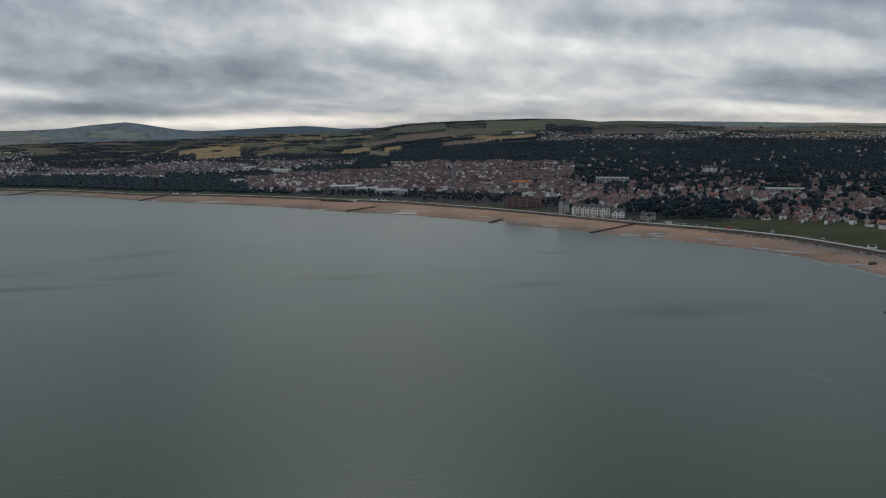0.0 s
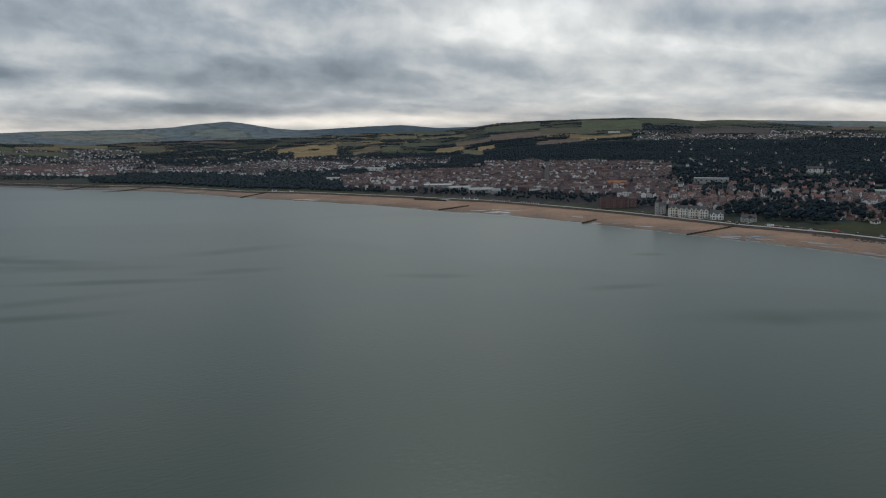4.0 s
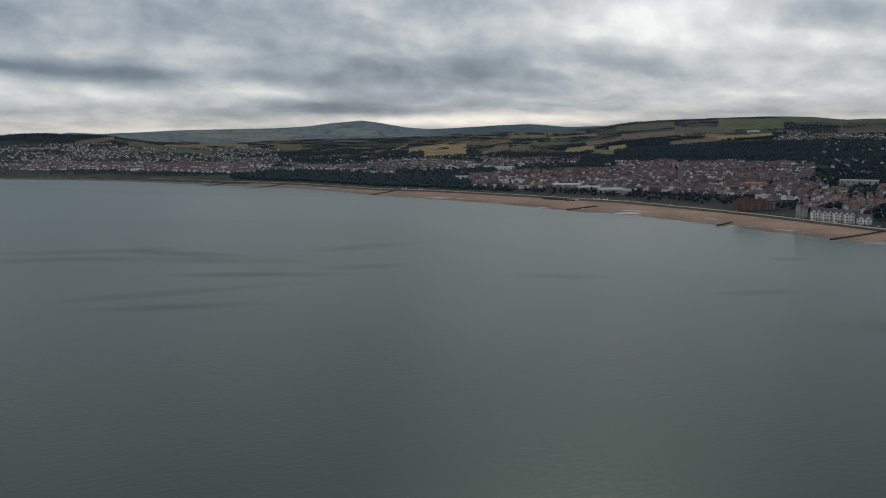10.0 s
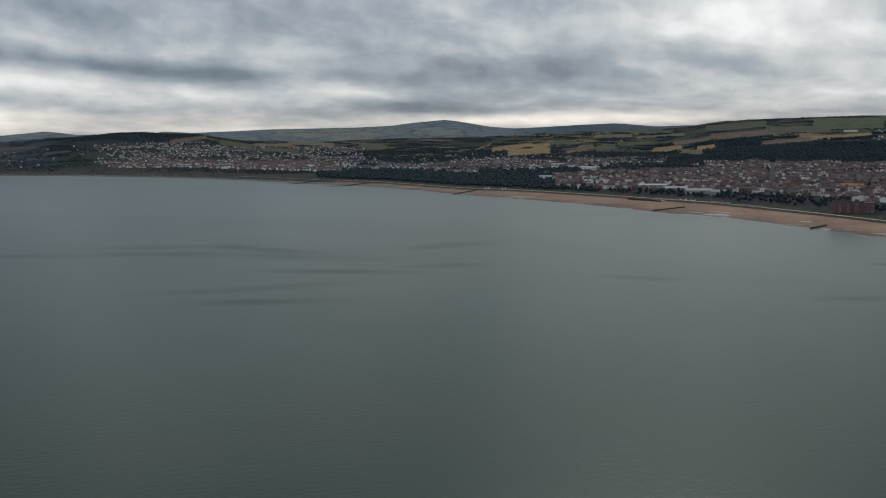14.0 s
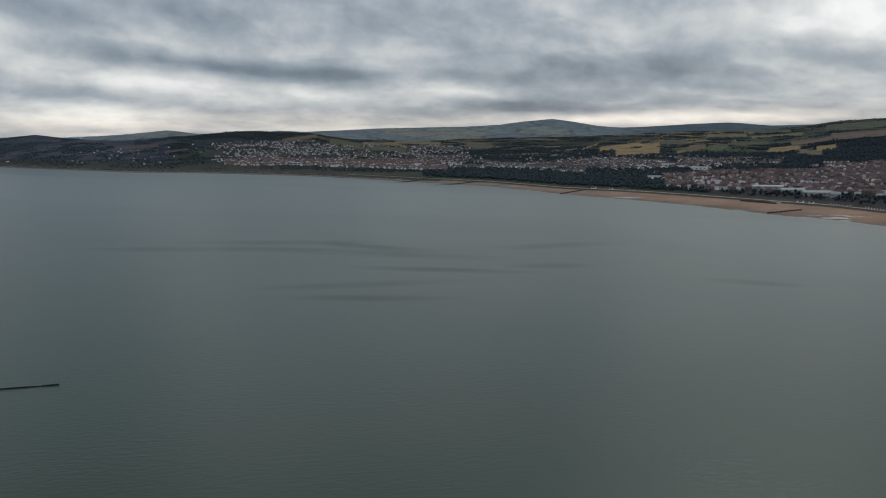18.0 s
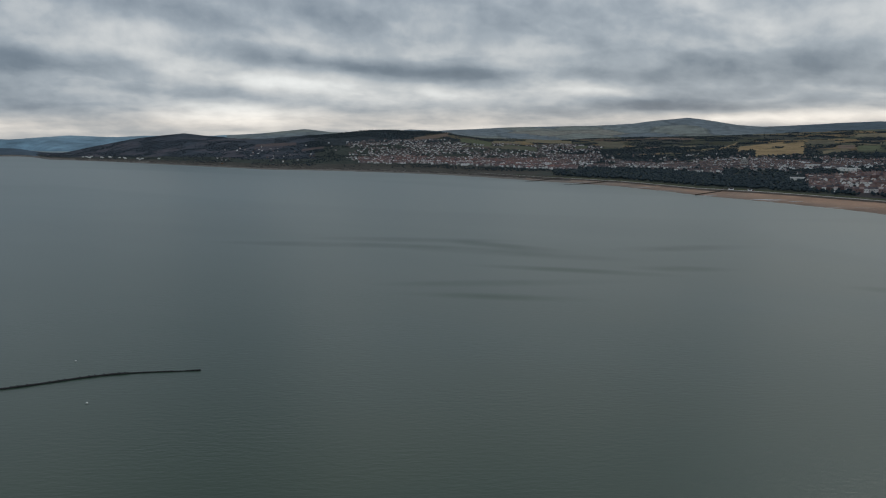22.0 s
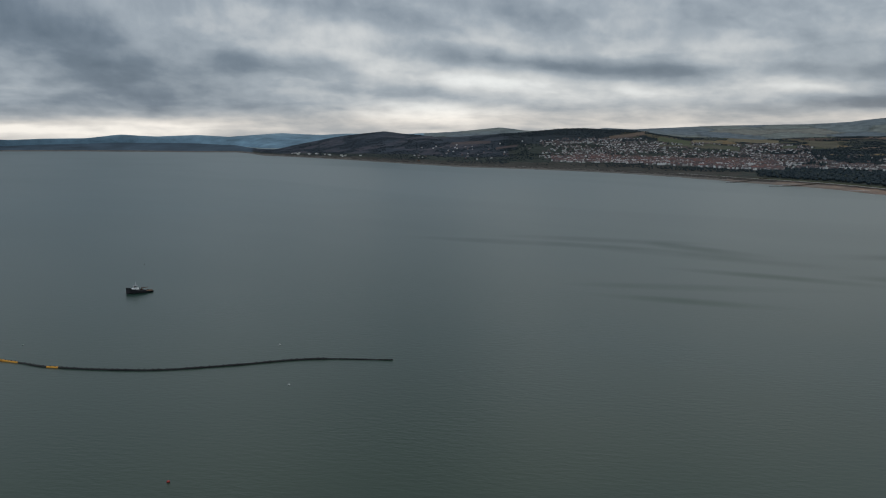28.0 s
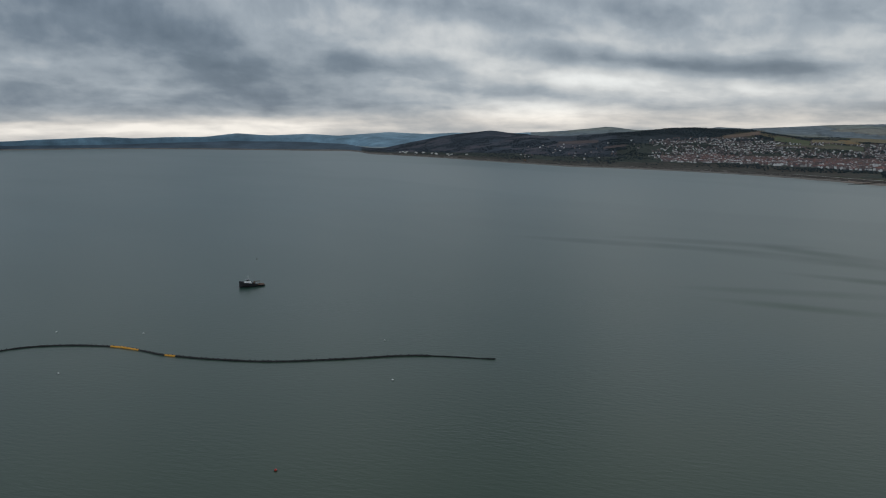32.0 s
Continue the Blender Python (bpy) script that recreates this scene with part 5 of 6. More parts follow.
def hotel(bearing, r, w, floors, label, turn=0.0, mat="white", roof_mat="slate_plain", bays=2, gables=1):
    """A tall terrace hotel: canted bays up the front, dormers or gables, chimneys."""
    b = thing("seafront_hotel", label, "hotel", "seafront hotels", facing(bearing, r, turn))
    d, fh = 12.0, 3.0
    h = floors * fh
    part("wall", gabled_box(w, d, h, 3.6), mat, b)
    roof = part("roof", gable(w, d, 3.6, h, over=0.35), roof_mat, b)
    for k in range(bays):
        x = -w / 2 + w * (k + 0.5) / bays
        bm = bmesh.new()
        ring = [(-1.9, 0), (-1.15, -1.2), (1.15, -1.2), (1.9, 0)]
        lo = [bm.verts.new((x + p[0], -d / 2 + p[1], -2)) for p in ring]
        hi = [bm.verts.new((x + p[0], -d / 2 + p[1], h - 0.3)) for p in ring]
        for i in range(3):
            bm.faces.new((lo[i], lo[i + 1], hi[i + 1], hi[i]))
        bm.faces.new(hi), bm.faces.new(lo[::-1]), bm.faces.new((lo[3], lo[0], hi[0], hi[3]))
        bay = part("bay", bm, mat, b)
        for f in range(floors):
            window(b, x, -d / 2 - 1.2, 0.9 + fh * f, 1.5, 1.7)
        # gable over the bay with a small attic window
        bm = bmesh.new()
        g = [bm.verts.new(p) for p in ((x - 1.6, -d / 2 - 0.5, h - 0.3), (x + 1.6, -d / 2 - 0.5, h - 0.3), (x, -d / 2 - 0.5, h + 1.5), (x - 1.6, -d / 2 + 3.6, h - 0.3), (x + 1.6, -d / 2 + 3.6, h - 0.3), (x, -d / 2 + 3.6, h + 1.5))]
        for q in ((0, 1, 2), (5, 4, 3), (0, 2, 5, 3), (1, 4, 5, 2), (0, 3, 4, 1)):
            bm.faces.new([g[i] for i in q])
        part("front_gable", bm, mat, b)
        window(b, x, -d / 2 - 0.5, h + 0.1, 0.6, 0.7)
    for f in range(floors):
        for k in range(bays + 1):
            x = -w / 2 + w * k / bays
            x = max(min(x, w / 2 - 0.9), -w / 2 + 0.9)
            window(b, x, -d / 2, 0.9 + fh * f, 0.9, 1.6)
    for sgn in (-1, 1):
        c = part("chimney", box(0.9, 2.2, 2.6, sgn * (w / 2 - 0.6), 0.4, h + 2.6, bevel=0.05), "chimney", roof)
        for k in range(3):
            part("chimney_pot", tube(0.16, 0.6, Matrix.Translation((sgn * (w / 2 - 0.6), -0.3 + 0.7 * k, h + 5.2)), n=8), "orange_tile", c)
    part("door", box(1.3, 0.1, 2.4, 0, -d / 2 - 0.04, 0), "hull", b)
    return b


for k, (bb, rr) in enumerate(((8.75, 1006), (9.38, 998), (9.98, 991), (10.58, 985))):
    hotel(bb, rr, 10.2 if k != 1 else 11.2, 3, "cream rendered seafront hotel with canted bays and dark slate roof", 5, "cream")
clear(9.7, 995, 29)
hotel(11.4, 978, 13.5, 2, "white twin-gabled seafront house with slate roof", 4, bays=2)
clear(11.4, 978, 13)


def corner_house():
    """A grey stone corner house with a round turret."""
    b = thing("corner_house", "grey stone corner house with a conical turret roof", "house", at=facing(8.0, 1022, -6))
    part("wall", gabled_box(9, 11, 10.5, 3.2), "grey_stone", b)
    roof = part("roof", gable(9, 11, 3.2, 10.5), "slate_plain", b)
    tur = part("turret", tube(2.3, 15.5, Matrix.Translation((-4.2, -5.0, -2)), n=16), "grey_stone", b)
    part("turret_roof", tube(2.7, 4.0, Matrix.Translation((-4.2, -5.0, 13.5)), r2=0.05, n=16), "slate_plain", tur)
    for f in range(3):
        for k in range(2):
            window(b, -0.8 + 3.2 * k, -5.5, 1.0 + 3.2 * f, 1.2, 1.7)
        window(b, -4.2, -7.28, 1.0 + 3.2 * f, 0.9, 1.6)
    part("chimney", box(0.9, 1.8, 2.4, 3.6, 0, 12.6), "chimney", roof)
    return b


corner_house()
clear(8.0, 1022, 11)


def villa(name, bearing, r, w, d, floors, label, wall="white", roof="slate_plain", wings=1, turn=0.0, category="house", hip=0.0):
    """A broad house with gabled wings towards the sea."""
    b = thing(name, label, category, at=facing(bearing, r, turn))
    h = floors * 2.5
    part("wall", gabled_box(w, d, h, d * 0.26) if not hip else box(w, d, h + 3, 0, 0, -3), wall, b)
    rf = part("roof", gable(w, d, d * 0.26, h, hip=hip), roof, b)
    for k in range(wings):
        x = -w / 2 + w * (k + 0.5) / wings
        ww = min(w / wings * 0.45, 6.0)
        part("wing", gabled_box(5.0, ww, h, ww * 0.45, x, -d / 2 - 1.0, 0, 90), wall, b)
        part("wing_roof", gable(5.4, ww, ww * 0.45, h, x, -d / 2 - 1.0, 0.3, 0.25, 90), roof, b)
        for f in range(floors):
            window(b, x, -d / 2 - 3.5, 0.7 + 2.5 * f, 1.5, 1.4)
    n = max(2, int(w / 4))
    for f in range(floors):
        for k in range(n):
            window(b, -w / 2 + w * (k + 0.5) / n, -d / 2, 0.7 + 2.5 * f, 1.2, 1.4)
    for sgn in (-1, 1):
        part("chimney", box(0.9, 1.4, 2.2, sgn * (w / 2 - 1.2 - hip), 0, h + d * 0.26 - 0.6), "chimney", rf)
    clear(bearing, r, max(w, d) * 0.55)
    for k in (0.8, 1.5, 2.2) if name == "manor_house" else ():
        clear(bearing, r - k * w, w * 0.5)
    return b


villa("corner_villa", 13.3, 959, 15, 9, 2, "grey-brown stone house behind the seafront road", "grey_stone", "slate_plain", 1, 8)
villa("manor_house", 16.95, 1566, 26, 11, 3, "large white manor house among dark trees", "white", "slate_plain", 3)
villa("manor_house", 17.9, 1562, 14, 9, 2, "white house with slate roof beside a manor", "white", "slate_plain", 2)
villa("white_villa", 22.75, 996, 9.5, 6.5, 2, "white rendered villa with brown tiled roof", "white", "roof_one", 2, -4)
villa("white_villa", 20.4, 966, 9, 6.5, 1, "white bungalow with a hipped brown roof", "white", "roof_one", 1, 5, hip=3.0)
villa("white_villa", 25.1, 959, 8.5, 6, 2, "white house with a tiled roof behind a lawn", "white", "roof_one", 2, -6)
villa("white_villa", 26.9, 941, 10.5, 6, 1, "white bungalow with a red roof behind a lawn", "white", "orange_tile", 2, 3)
villa("town_hall", 5.2, 1355, 30, 12, 2, "long hall with bright orange tiled roof", "wall_one", "orange_tile", 2, 6, "hall")
villa("chapel", -3.9, 1487, 18, 11, 2, "pale gabled chapel among terraces", "white", "slate_plain", 1, 10, "chapel")


def long_building(name, bearing, r, w, d, h, label, wall="sheet", roof="sheet", bays=1, turn=0.0, rise_=0.14, category="building"):
    """A long shed or school: low pitched roof in bays, strip windows, big doors."""
    b = thing(name, label, category, at=facing(bearing, r, turn))
    part("wall", box(w, d * bays, h + 3, 0, 0, -3), wall, b)
    for k in range(bays):
        y = (k - (bays - 1) / 2) * d
        part("roof", gable(w, d, d * rise_, h, 0, y, 0.3, 0.2), roof, b)
    n = max(2, int(w / 7))
    for k in range(n):
        window(b, -w / 2 + w * (k + 0.5) / n, -d * bays / 2, h * 0.42, 2.6, h * 0.32)
    part("door", box(3.2, 0.12, min(h * 0.8, 3.4), -w / 2 + 3, -d * bays / 2 - 0.05, 0), "steel", b)
    clear(bearing, r, max(w * 0.5, d * bays * 0.5) + 3)
    return b


long_building("school", 11.0, 1388, 51, 12, 7.5, "long school building with a pale flat roof", "grey_stone", "white_sheet", 1, 0, 0.05, "school")
long_building("pavilion", 21.3, 1243, 53, 9, 4.2, "long pavilion with a pale green-grey roof beside a pitch", "grey_stone", "green_sheet", 1, 3, 0.2)
long_building("warehouse", -6.4, 1388, 44, 16, 4.5, "long low warehouse with a pale sheet roof", "grey_stone", "white_sheet", 1, 5, 0.1)
long_building("warehouse", -5.0, 1344, 33, 12, 4.4, "grey-roofed industrial shed behind the railway", "grey_stone", "sheet", 2, 8, 0.12)
long_building("warehouse", -3.6, 1305, 37, 12, 4.8, "grey-roofed industrial shed with pale walls", "grey_stone", "sheet", 2, 8, 0.14)
long_building("garage", -2.6, 1272, 13, 10, 5.5, "small white gabled depot", "sheet", "sheet", 1, 8, 0.3)
long_building("warehouse", -10.4, 1826, 40, 14, 5.0, "long white shed among trees in a valley", "white", "sheet", 1, 0, 0.1)
long_building("warehouse", -12.4, 1914, 29, 12, 5.0, "white shed among trees in a valley", "white", "sheet", 1, 0, 0.1)
long_building("farm_barn", 4.95, 2860, 37, 12, 4.0, "long white barn on an open hillside", "white", "sheet", 1, 0, 0.1, "barn")
long_building("bungalow_row", -13.2, 1608, 24, 9, 4.0, "low white building among shore trees", "white", "sheet", 1, 0, 0.15)


def tower_block():
    b = thing("tower_block", "grey five-storey tower block above white houses", "building", at=facing(-16.3, 2020, 6))
    part("wall", box(14, 12, 15.5 + 3, 0, 0, -3), "grey_stone", b)
    part("roof", box(14.6, 12.6, 0.6, 0, 0, 15.5), "slate_plain", b)
    part("lift_housing", box(5, 5, 2.5, 0, 0, 16.1), "white", b)
    for f in range(5):
        for k in range(4):
            window(b, -4.8 + 3.2 * k, -6, 1.2 + 2.9 * f, 1.8, 1.3)
    clear(-16.3, 2020, 12)
    return b


tower_block()


def kiosk(bearing, r, w, label, mat="white_paint"):
    b = thing("kiosk", label, "kiosk", "kiosks on the promenade", facing(bearing, r, 0, 0.45))
    part("wall", box(w, 3.0, 2.6, 0, 0, -0.4, bevel=0.04), mat, b)
    part("roof", gable(w, 3.0, 0.7, 2.2, over=0.3, thick=0.15), "slate_plain", b)
    part("counter", box(w * 0.7, 0.4, 0.1, 0, -1.7, 0.95), "wood", b)
    part("hatch", box(w * 0.6, 0.06, 1.0, 0, -1.5, 1.05), "glass", b)
    return b


for bb, off, w, lab in ((-4.5, 4, 9, "long row of white promenade kiosks"), (-3.9, 4, 6, "small white kiosk on the promenade"), (26.4, 11, 7, "white kiosk beside the seafront road"), (-17.0, 5, 8, "pale kiosk above the slipway"), (-15.9, 5, 6, "pale kiosk above the slipway")):
    kiosk(bb, at_row(bb, 3.0) + off, w, lab)


def beach_hut(bearing, k):
    b = thing("beach_hut", "dark red wooden beach hut on the promenade", "hut", "beach huts", facing(bearing, at_row(bearing, 3.0) + 4.5, 0, 0.45))
    part("wall", gabled_box(2.4, 2.6, 2.1, 0.8, turn=90), "brick", b)
    part("roof", gable(2.4, 2.6, 0.8, 2.1, over=0.2, thick=0.1, turn=90), "slate_plain", b)
    part("door", box(0.9, 0.06, 1.8, 0, -1.22, 0), "white_paint", b)
    return b


for k in range(8):
    beach_hut(-2.8 + 0.155 * k, k)
for k in range(8):
    beach_hut(-0.9 + 0.155 * k, k)

# ---- the nearest houses, one by one ----


def near_house(w, d, h, rise_, bays, chimneys, label, bay_front=False):
    """A house with its parts: wall, roof > chimney, window > pane, door."""
    b = thing("house", label, "house", "houses behind the seafront")
    part("wall", gabled_box(w, d, h, rise_), "wall_one", b)
    rf = part("roof", gable(w, d, rise_, h), "roof_one", b)
    for c in range(chimneys):
        x = (-w / 2 + 0.7) if c == 0 else (w / 2 - 0.7)
        part("chimney", box(0.8, 1.3, 2.1, x, 0, h + rise_ - 0.7), "chimney", rf)
    floors = max(1, int(h // 2.0))
    for f in range(floors):
        for k in range(bays):
            window(b, -w / 2 + w * (k + 0.5) / bays, -d / 2, 0.7 + 2.0 * f, 1.1, 1.0)
    if bay_front:
        part("front_gable", gabled_box(2.0, 3.0, h, 1.4, -w / 4, -d / 2 - 0.6, 0, 90), "wall_one", b)
        part("gable_roof", gable(3.0, 3.0, 1.4, h, -w / 4, -d / 2 - 0.1, 0.25, 0.2, 90), "roof_one", b)
    part("door", box(1.0, 0.1, 2.1, w * 0.08, -d / 2 - 0.04, 0), "hull", b)
    return b


HOUSES = [
    near_house(6.0, 6.4, 4.1, 2.2, 2, 2, "pale rendered two-storey house with a pitched tiled roof", True),
    near_house(8.2, 6.2, 4.1, 2.3, 3, 2, "pair of semi-detached houses with tiled roof and chimneys", True),
    near_house(8.8, 5.8, 2.5, 2.0, 3, 1, "low bungalow with a broad tiled roof"),
    near_house(6.4, 7.6, 6.0, 2.5, 2, 2, "tall three-storey house with slate roof and chimneys", True),
    near_house(4.6, 7.0, 4.2, 2.1, 1, 1, "narrow terraced house with a slate roof"),
]
HOUSE_FOR_SHELL = {0: 4, 1: 4, 2: 0, 3: 1, 4: 2, 5: 3}


def build_houses():
    town = terraces(-13, 8.5, 1084, 1936, 21, [0, 1, 1, 5], 0.08, (4.17, 5.0))
    sub = suburb(8, 34, 830, 1240, 17.5, 0.80, [0, 2, 2, 3, 4, 5], apart=(7.5, 12.5)) + suburb(8, 34, 1250, 1628, 24, 0.42, [2, 3, 4])
    near = [s for s in sub if math.hypot(s[0], s[1]) < 1060] + [s for s in town if math.hypot(s[0], s[1]) < 1180 and math.degrees(math.atan2(s[0], s[1])) > -2]
    near = sorted(near, key=lambda q: math.hypot(q[0], q[1]))[:300]
    chosen = set(near)
    used = set()
    for x, y, z, turn, shell in near:
        k = HOUSE_FOR_SHELL[shell]
        m = pose(x, y, z, 0, 0, turn)
        if k not in used:
            used.add(k)
            HOUSES[k].matrix_basis = m
        else:
            copy_thing(HOUSES[k], m)
    for k, h in enumerate(HOUSES):
        if k not in used:
            for o in (*h.children_recursive, h):
                bpy.data.objects.remove(o)
    district("terraced_houses", [s for s in town if s not in chosen], "dense brick and rendered terraces with slate roofs", "slate", "brick_row")
    district("suburban_houses", [s for s in sub if s not in chosen], "semi-detached houses with red tiled roofs among gardens")


rng = np.random.RandomState(21)
# the straight street that climbs through the terraces
for rr in range(1420, 1870, 9):
    clear(0.72, rr, 6.0)
build_houses()
district("hillside_houses", suburb(8, 34, 1628, 2530, 34, 0.10, [2, 3, 4], (4.95, 6.6), (8, 14)), "scattered pale houses on a wooded hillside", "roof_grey", "white")
district("crest_houses", suburb(6, 30, 2250, 2900, 18, 0.70, [2, 3, 4], (6.0, 6.40), (6, 11)), "pale houses along the top of a wooded hill", "roof_grey", "wall_pale")
district("terrace_top_houses", terraces(-1, 8.5, 1800, 1960, 16, [1, 2], 0.05, (4.88, 5.04)), "rows of white houses along the top of the terraces", "roof_grey", "white")
district("estate_houses", suburb(-19, -10.5, 1870, 2288, 15, 0.9, [2, 3, 4], (4.85, 5.45), (6, 10)), "estate of white houses below stubble fields", "roof_grey", "wall_pale")
district("upper_estate_houses", suburb(-12, -5.5, 1950, 2400, 15, 0.6, [2, 3, 4], (5.28, 5.72), (6, 10)), "estate of pale houses on the edge of a valley", "roof_grey", "wall_pale")
district("valley_houses", suburb(-29, -7, 1628, 2530, 34, 0.20, [2, 3, 4], (4.5, 5.8), (8, 13)), "pale houses scattered through a wooded valley", "roof_grey", "wall_pale")
district("village_houses", terraces(-28, -17.5, 1700, 2300, 19, [0, 1, 2], 0.42, (4.52, 4.93)), "rows of brick and rendered houses above the shore trees", "roof_grey", "wall_pale")
district("seafront_houses", terraces(-41, -26.5, 1870, 2420, 17, [0, 1, 2, 5], 0.2, (4.36, 4.92)), "rows of pale houses with grey-brown roofs above the shore", "roof", "wall_pale")
district("hill_town_houses", suburb(-41.5, -25, 2145, 2970, 16, 0.62, [2, 3, 4], (4.6, 6.25), (6, 10.5)), "pale houses climbing a green hillside", "roof_grey", "wall_pale")
district("headland_houses", suburb(-50, -42, 2310, 2850, 36, 0.14, [2, 3, 4], (4.5, 6.2)), "a few pale houses on a dark slope", "roof_grey", "wall_pale")


def street():
    bm = bmesh.new()
    rows = []
    for rr in range(1420, 1870, 8):
        p, q = on(0.72 - 0.16, rr), on(0.72 + 0.16, rr)
        z = max(locate(0.56, rr)[1], locate(0.88, rr)[1]) + 0.25
        rows.append((bm.verts.new((p.x, p.y, z)), bm.verts.new((q.x, q.y, z))))
    for a, b in zip(rows, rows[1:]):
        bm.faces.new((a[0], a[1], b[1], b[0]))
    return tagged(part("road", bm, "asphalt"), "straight grey street climbing between terraces", "road", kind="structure")


street()

# ---- trees ----
rng = np.random.RandomState(31)
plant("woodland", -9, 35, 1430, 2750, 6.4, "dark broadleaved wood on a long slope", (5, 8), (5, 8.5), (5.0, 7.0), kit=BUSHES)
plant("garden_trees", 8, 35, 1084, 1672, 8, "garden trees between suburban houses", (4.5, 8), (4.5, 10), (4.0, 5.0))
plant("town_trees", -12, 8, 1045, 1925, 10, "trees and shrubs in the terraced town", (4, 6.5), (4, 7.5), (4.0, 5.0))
plant("shore_wood", -28, -10, 1265, 2310, 7.0, "dark trees behind the beach", (5.5, 8.5), (5.5, 9), (4.0, 5.0), "leaf_hazed", BUSHES)
plant("valley_trees", -29, -5, 1540, 3850, 9, "trees, copses and hedgerow oaks in a farmed valley", (4, 7), (3.5, 6.5), (5.0, 7.0), "leaf_hazed", BUSHES)
plant("hill_trees", -44, -27, 1870, 3300, 8.0, "trees among hillside houses and fields", (3.5, 6), (3, 5.5), leaf="leaf_hazed", kit=BUSHES)
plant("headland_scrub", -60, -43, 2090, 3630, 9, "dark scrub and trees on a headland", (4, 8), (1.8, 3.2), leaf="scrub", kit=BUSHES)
plant("upland_copses", -7, 35, 2420, 3960, 12, "copses on the upland fields", (5, 8), (3, 5.5), (6.0, 7.0), kit=BUSHES)


def hedges():
    """Hedgerows along the edges of the fields."""
    n = 200000
    b, r = rng.uniform(-44, 30, n), np.sqrt(rng.uniform(1650 ** 2, 4000 ** 2, n))
    x, y = r * np.sin(np.radians(b)), r * np.cos(np.radians(b))
    who, gap = field_at(x, y)
    spots = []
    for k in np.nonzero(gap < 2.2)[0]:
        s, z = locate(b[k], r[k])
        if 5.05 < s < 7.0 and not in_field(b[k], math.degrees(math.atan2(z - EYE, r[k]))) and not (b[k] > -6 and s < 6.02):
            spots.append((x[k], y[k], z, rng.uniform(4, 7), rng.uniform(1.4, 2.6) if rng.rand() < 0.95 else rng.uniform(3.5, 6)))
    return scatter("hedgerows", spots, "dark hedgerows between fields", "hedges", kit=BUSHES)


hedges()


def near_tree(seed, h, w):
    """A broadleaved tree: tapered trunk, limbs, and a crown of many small clumps of leaves."""
    r_ = random.Random(seed)
    t = thing("tree", "dark green broadleaved tree in a seafront garden", "tree", "garden trees near the seafront")
    bm = tube(0.32, h * 0.55, Matrix.Translation((0, 0, -0.6)), r2=0.16, n=8)
    for k in range(5):
        a = 6.28318 * k / 5 + r_.uniform(-0.4, 0.4)
        m = Matrix.Translation((0, 0, h * r_.uniform(0.3, 0.42))) @ Euler((0, radians(r_.uniform(30, 55)), a)).to_matrix().to_4x4()
        tube(0.12, h * 0.35, m, r2=0.04, n=6, bm=bm)
    part("trunk", bm, "bark", t)
    bm = bmesh.new()
    for k in range(38):
        u, a = r_.uniform(-0.75, 1), r_.uniform(0, 6.28318)
        q = math.sqrt(max(0, 1 - u * u)) * r_.uniform(0.55, 1.0)
        c = Vector((q * math.cos(a) * w * 0.42, q * math.sin(a) * w * 0.42, h * 0.62 + u * h * 0.32))
        s = r_.uniform(0.14, 0.24) * w
        got = bmesh.ops.create_icosphere(bm, subdivisions=1, radius=s, matrix=Matrix.Translation(c) @ Matrix.Diagonal((1, 1, 0.75, 1)))
        for v in got["verts"]:
            v.co = c + (v.co - c) * r_.uniform(0.6, 1.3)
    part("crown", bm, "leaf_tree", t)
    return t


def plant_trees():
    protos = [near_tree(k, h, w) for k, (h, w) in enumerate(((9, 8), (11, 9.5), (7, 7), (12, 10), (8, 9)))]
    spots, r = [], 760
    while r < 1084:
        b = 8.0
        while b < 34:
            rr = r + rng.uniform(-4, 4)
            s, z = locate(b, rr)
            p = on(b, rr)
            n = fbm(np.array([p.x]), np.array([p.y]), 150.0)[0]
            if s > 4.0 and rng.rand() < wood_density(b, s, n) * 0.62 and free(p.x, p.y, 3):
                spots.append((p, z))
            b += math.degrees(9.0 / r)
        r += 9
    spots = sorted(spots, key=lambda q: q[0].length)[:300]
    used = set()
    for p, z in spots:
        k = rng.randint(0, len(protos))
        m = Matrix.Translation((p.x, p.y, z)) @ pose(0, 0, 0, 0, 0, rng.uniform(0, 360))
        if k not in used:
            used.add(k)
            protos[k].matrix_basis = m
        else:
            copy_thing(protos[k], m)


plant_trees()

# ---- parked cars ----


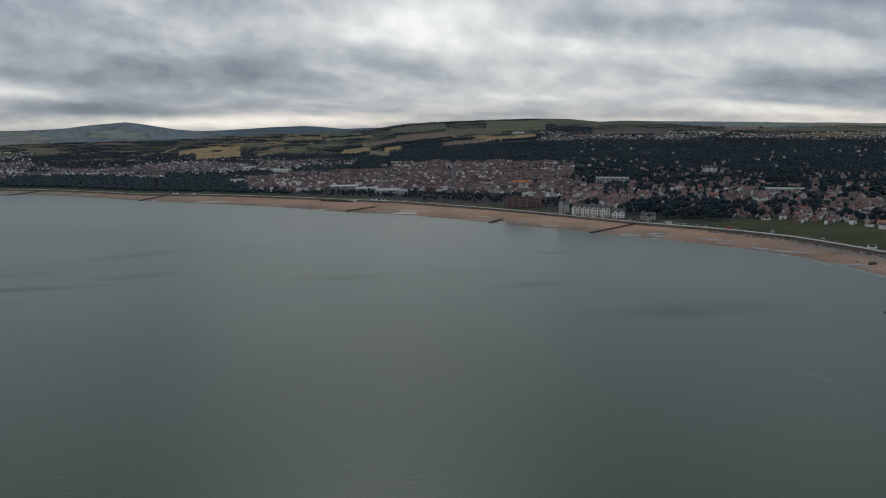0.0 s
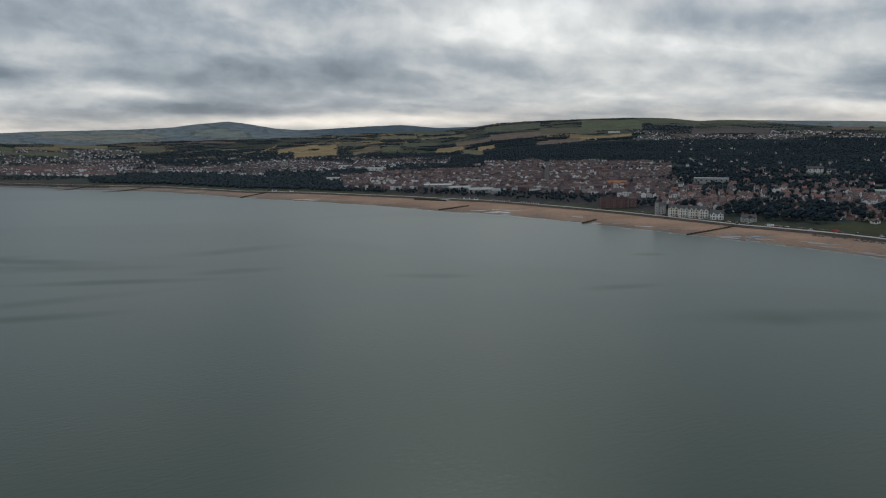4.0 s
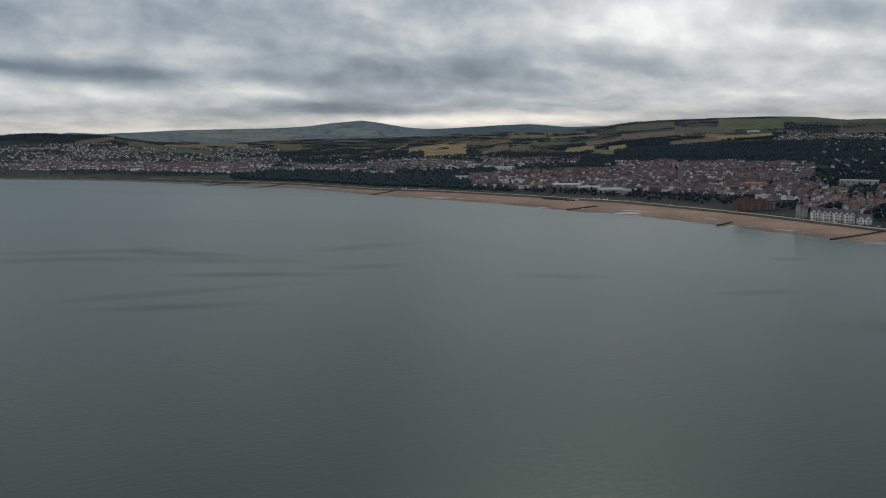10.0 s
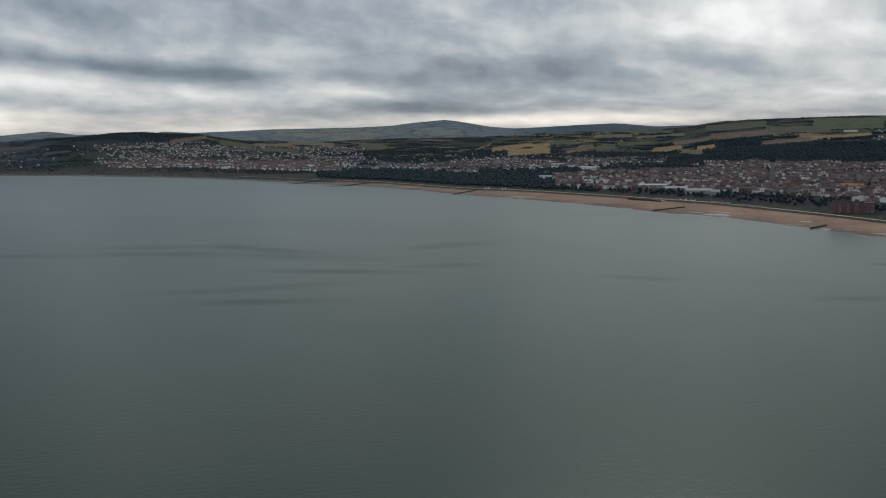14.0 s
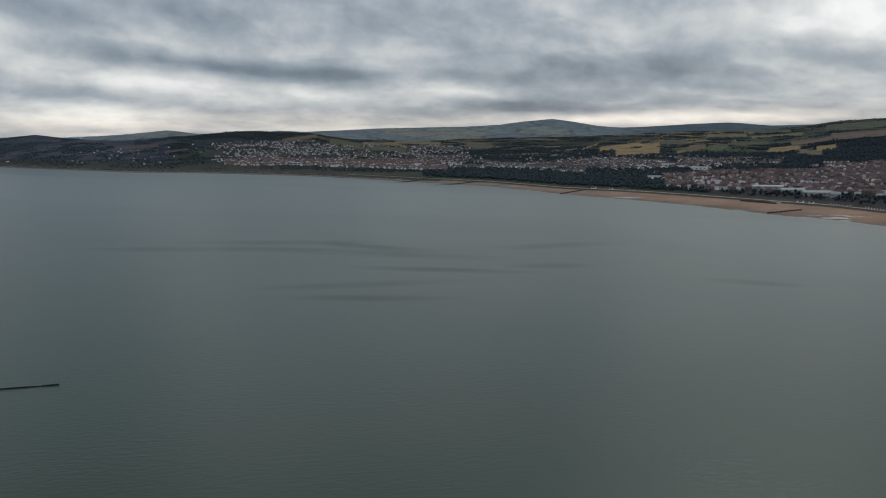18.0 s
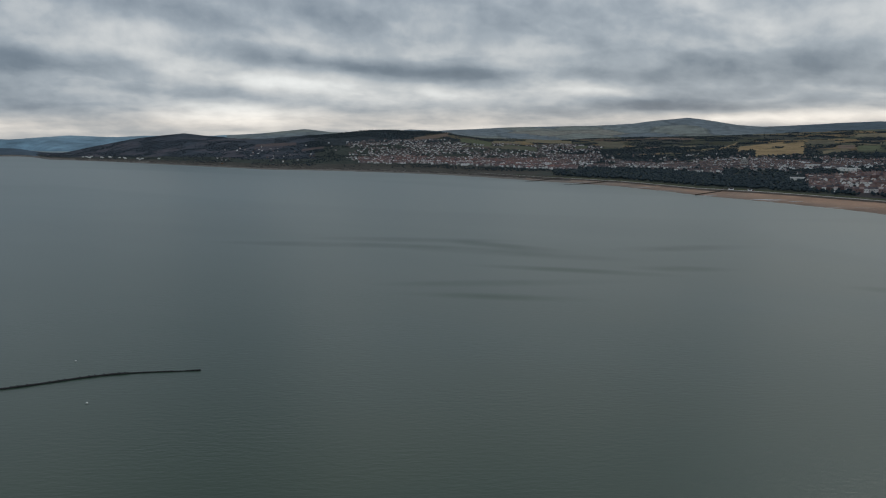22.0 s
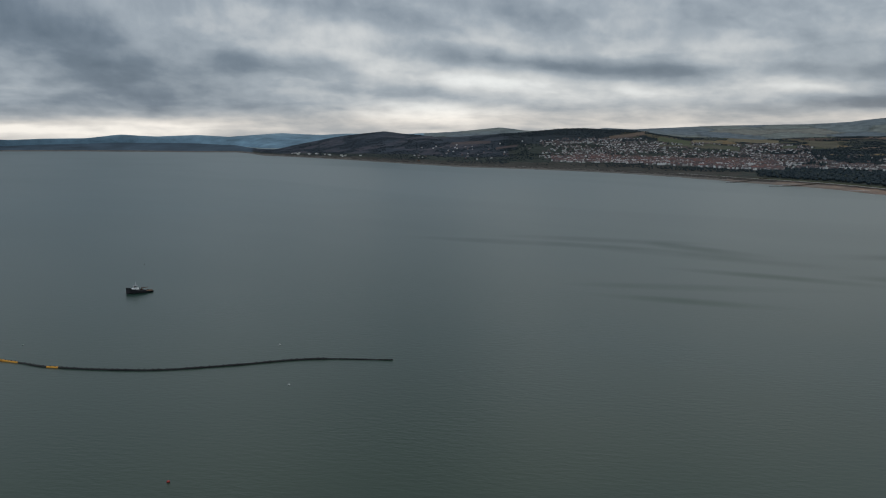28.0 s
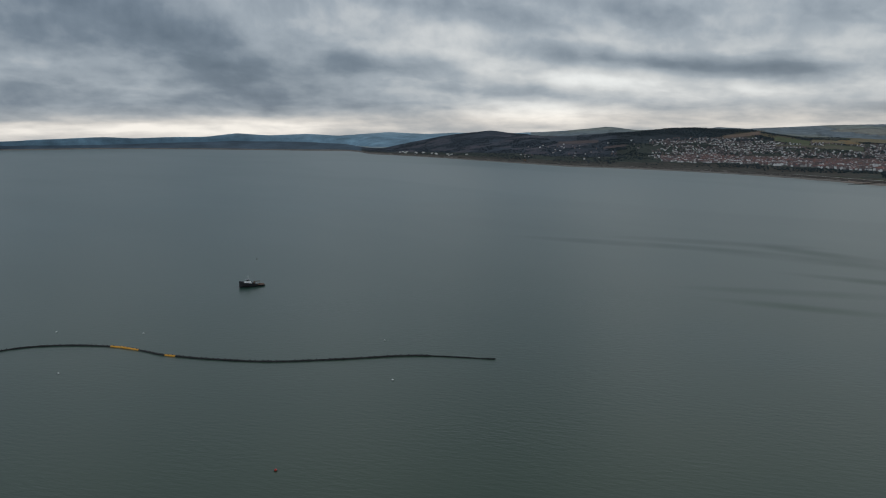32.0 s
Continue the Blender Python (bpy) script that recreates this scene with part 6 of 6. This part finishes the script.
def car(label):
    c = thing("car", label, "car", "cars parked on the seafront")
    bm = bmesh.new()
    prof = [(-2.1, 0.35), (-2.1, 0.85), (-1.35, 0.95), (1.1, 0.95), (2.05, 0.8), (2.1, 0.35)]
    rows = [[bm.verts.new((x, y, z)) for x, z in prof] for y in (-0.85, 0.85)]
    for k in range(len(prof)):
        j = (k + 1) % len(prof)
        bm.faces.new((rows[0][k], rows[0][j], rows[1][j], rows[1][k]))
    bm.faces.new(rows[0][::-1]), bm.faces.new(rows[1])
    body = part("body", bm, "car", c)
    bm = bmesh.new()
    prof = [(-1.9, 0.95), (-1.5, 1.42), (0.2, 1.46), (1.0, 0.95)]
    rows = [[bm.verts.new((x, y * (0.78 if z > 1 else 0.84), z)) for x, z in prof] for y in (-1, 1)]
    for k in range(4):
        j = (k + 1) % 4
        bm.faces.new((rows[0][k], rows[0][j], rows[1][j], rows[1][k]))
    bm.faces.new(rows[0][::-1]), bm.faces.new(rows[1])
    part("windows", bm, "glass", body)
    part("roof", box(1.75, 1.5, 0.06, -0.65, 0, 1.45), "car", body)
    for x in (-1.3, 1.3):
        for y in (-0.8, 0.8):
            w = part("wheel", tube(0.32, 0.22, pose(x, y - 0.11, 0.32, -90, 0, 0), n=14), "tyre", c)
            part("rim", tube(0.19, 0.24, pose(x, y - 0.12, 0.32, -90, 0, 0), n=10), "steel", w)
    return c


def park():
    first = car("small hatchback parked beside the seafront road")
    placed = False
    r_ = random.Random(17)
    for lo, hi, off, chance in ((6.8, 19.5, 15.3, 0.62), (9.0, 17.5, 8.7, 0.5), (20, 27, 15.3, 0.2), (-17.5, -15.3, 9.5, 0.5)):
        b = lo
        while b < hi:
            r = at_row(b, 3.0) + off
            if r_.random() < chance:
                i = at_row(b + 0.3, 3.0) + off
                p, q = on(b, r), on(b + 0.3, i)
                m = Matrix.Translation((p.x, p.y, PROM_Z + 0.36)) @ pose(0, 0, 0, 0, 0, math.degrees(math.atan2(q.y - p.y, q.x - p.x)) + r_.choice((0, 180)))
                if not placed:
                    first.matrix_basis, placed = m, True
                else:
                    copy_thing(first, m)
            b += math.degrees(6.2 / r)


park()


def van(bearing, off, mat, label):
    r = at_row(bearing, 3.0) + off
    p, q = on(bearing, r), on(bearing + 0.3, at_row(bearing + 0.3, 3.0) + off)
    c = thing("van", label, "van", at=Matrix.Translation((p.x, p.y, PROM_Z + 0.36)) @ pose(0, 0, 0, 0, 0, math.degrees(math.atan2(q.y - p.y, q.x - p.x))))
    body = part("body", box(6.2, 2.1, 2.0, 0, 0, 0.4, bevel=0.15), mat, c)
    part("windows", box(4.8, 2.14, 0.65, 0.3, 0, 1.45), "glass", body)
    for x in (-2.0, 2.0):
        for y in (-1.0, 1.0):
            part("wheel", tube(0.38, 0.3, pose(x, y - 0.15, 0.38, -90, 0, 0), n=14), "tyre", c)
    return c


van(18.3, 8.9, "red", "red minibus parked beside the seafront road")
van(14.6, 8.9, "white_paint", "white minibus parked beside the seafront road")


def caravans():
    """Rows of white holiday caravans on the flat below the far headland."""
    bm = bmesh.new()
    r_ = random.Random(6)
    for row, off in enumerate((40, 62, 84, 110)):
        b = -58.2 + 0.2 * row
        while b < -53.5 + 0.3 * row:
            r = at_row(b, 3.0) + off
            p = on(b, r, locate(b, r)[1])
            if r_.random() < 0.25:
                box(8, 3.2, 2.9, p.x, p.y, p.z, -b + r_.uniform(-6, 6), bm, 0.1)
            b += 0.26
    return tagged(part("caravans", bm, "white"), "rows of white holiday caravans on a far shore", "caravans", kind="stuff")


caravans()
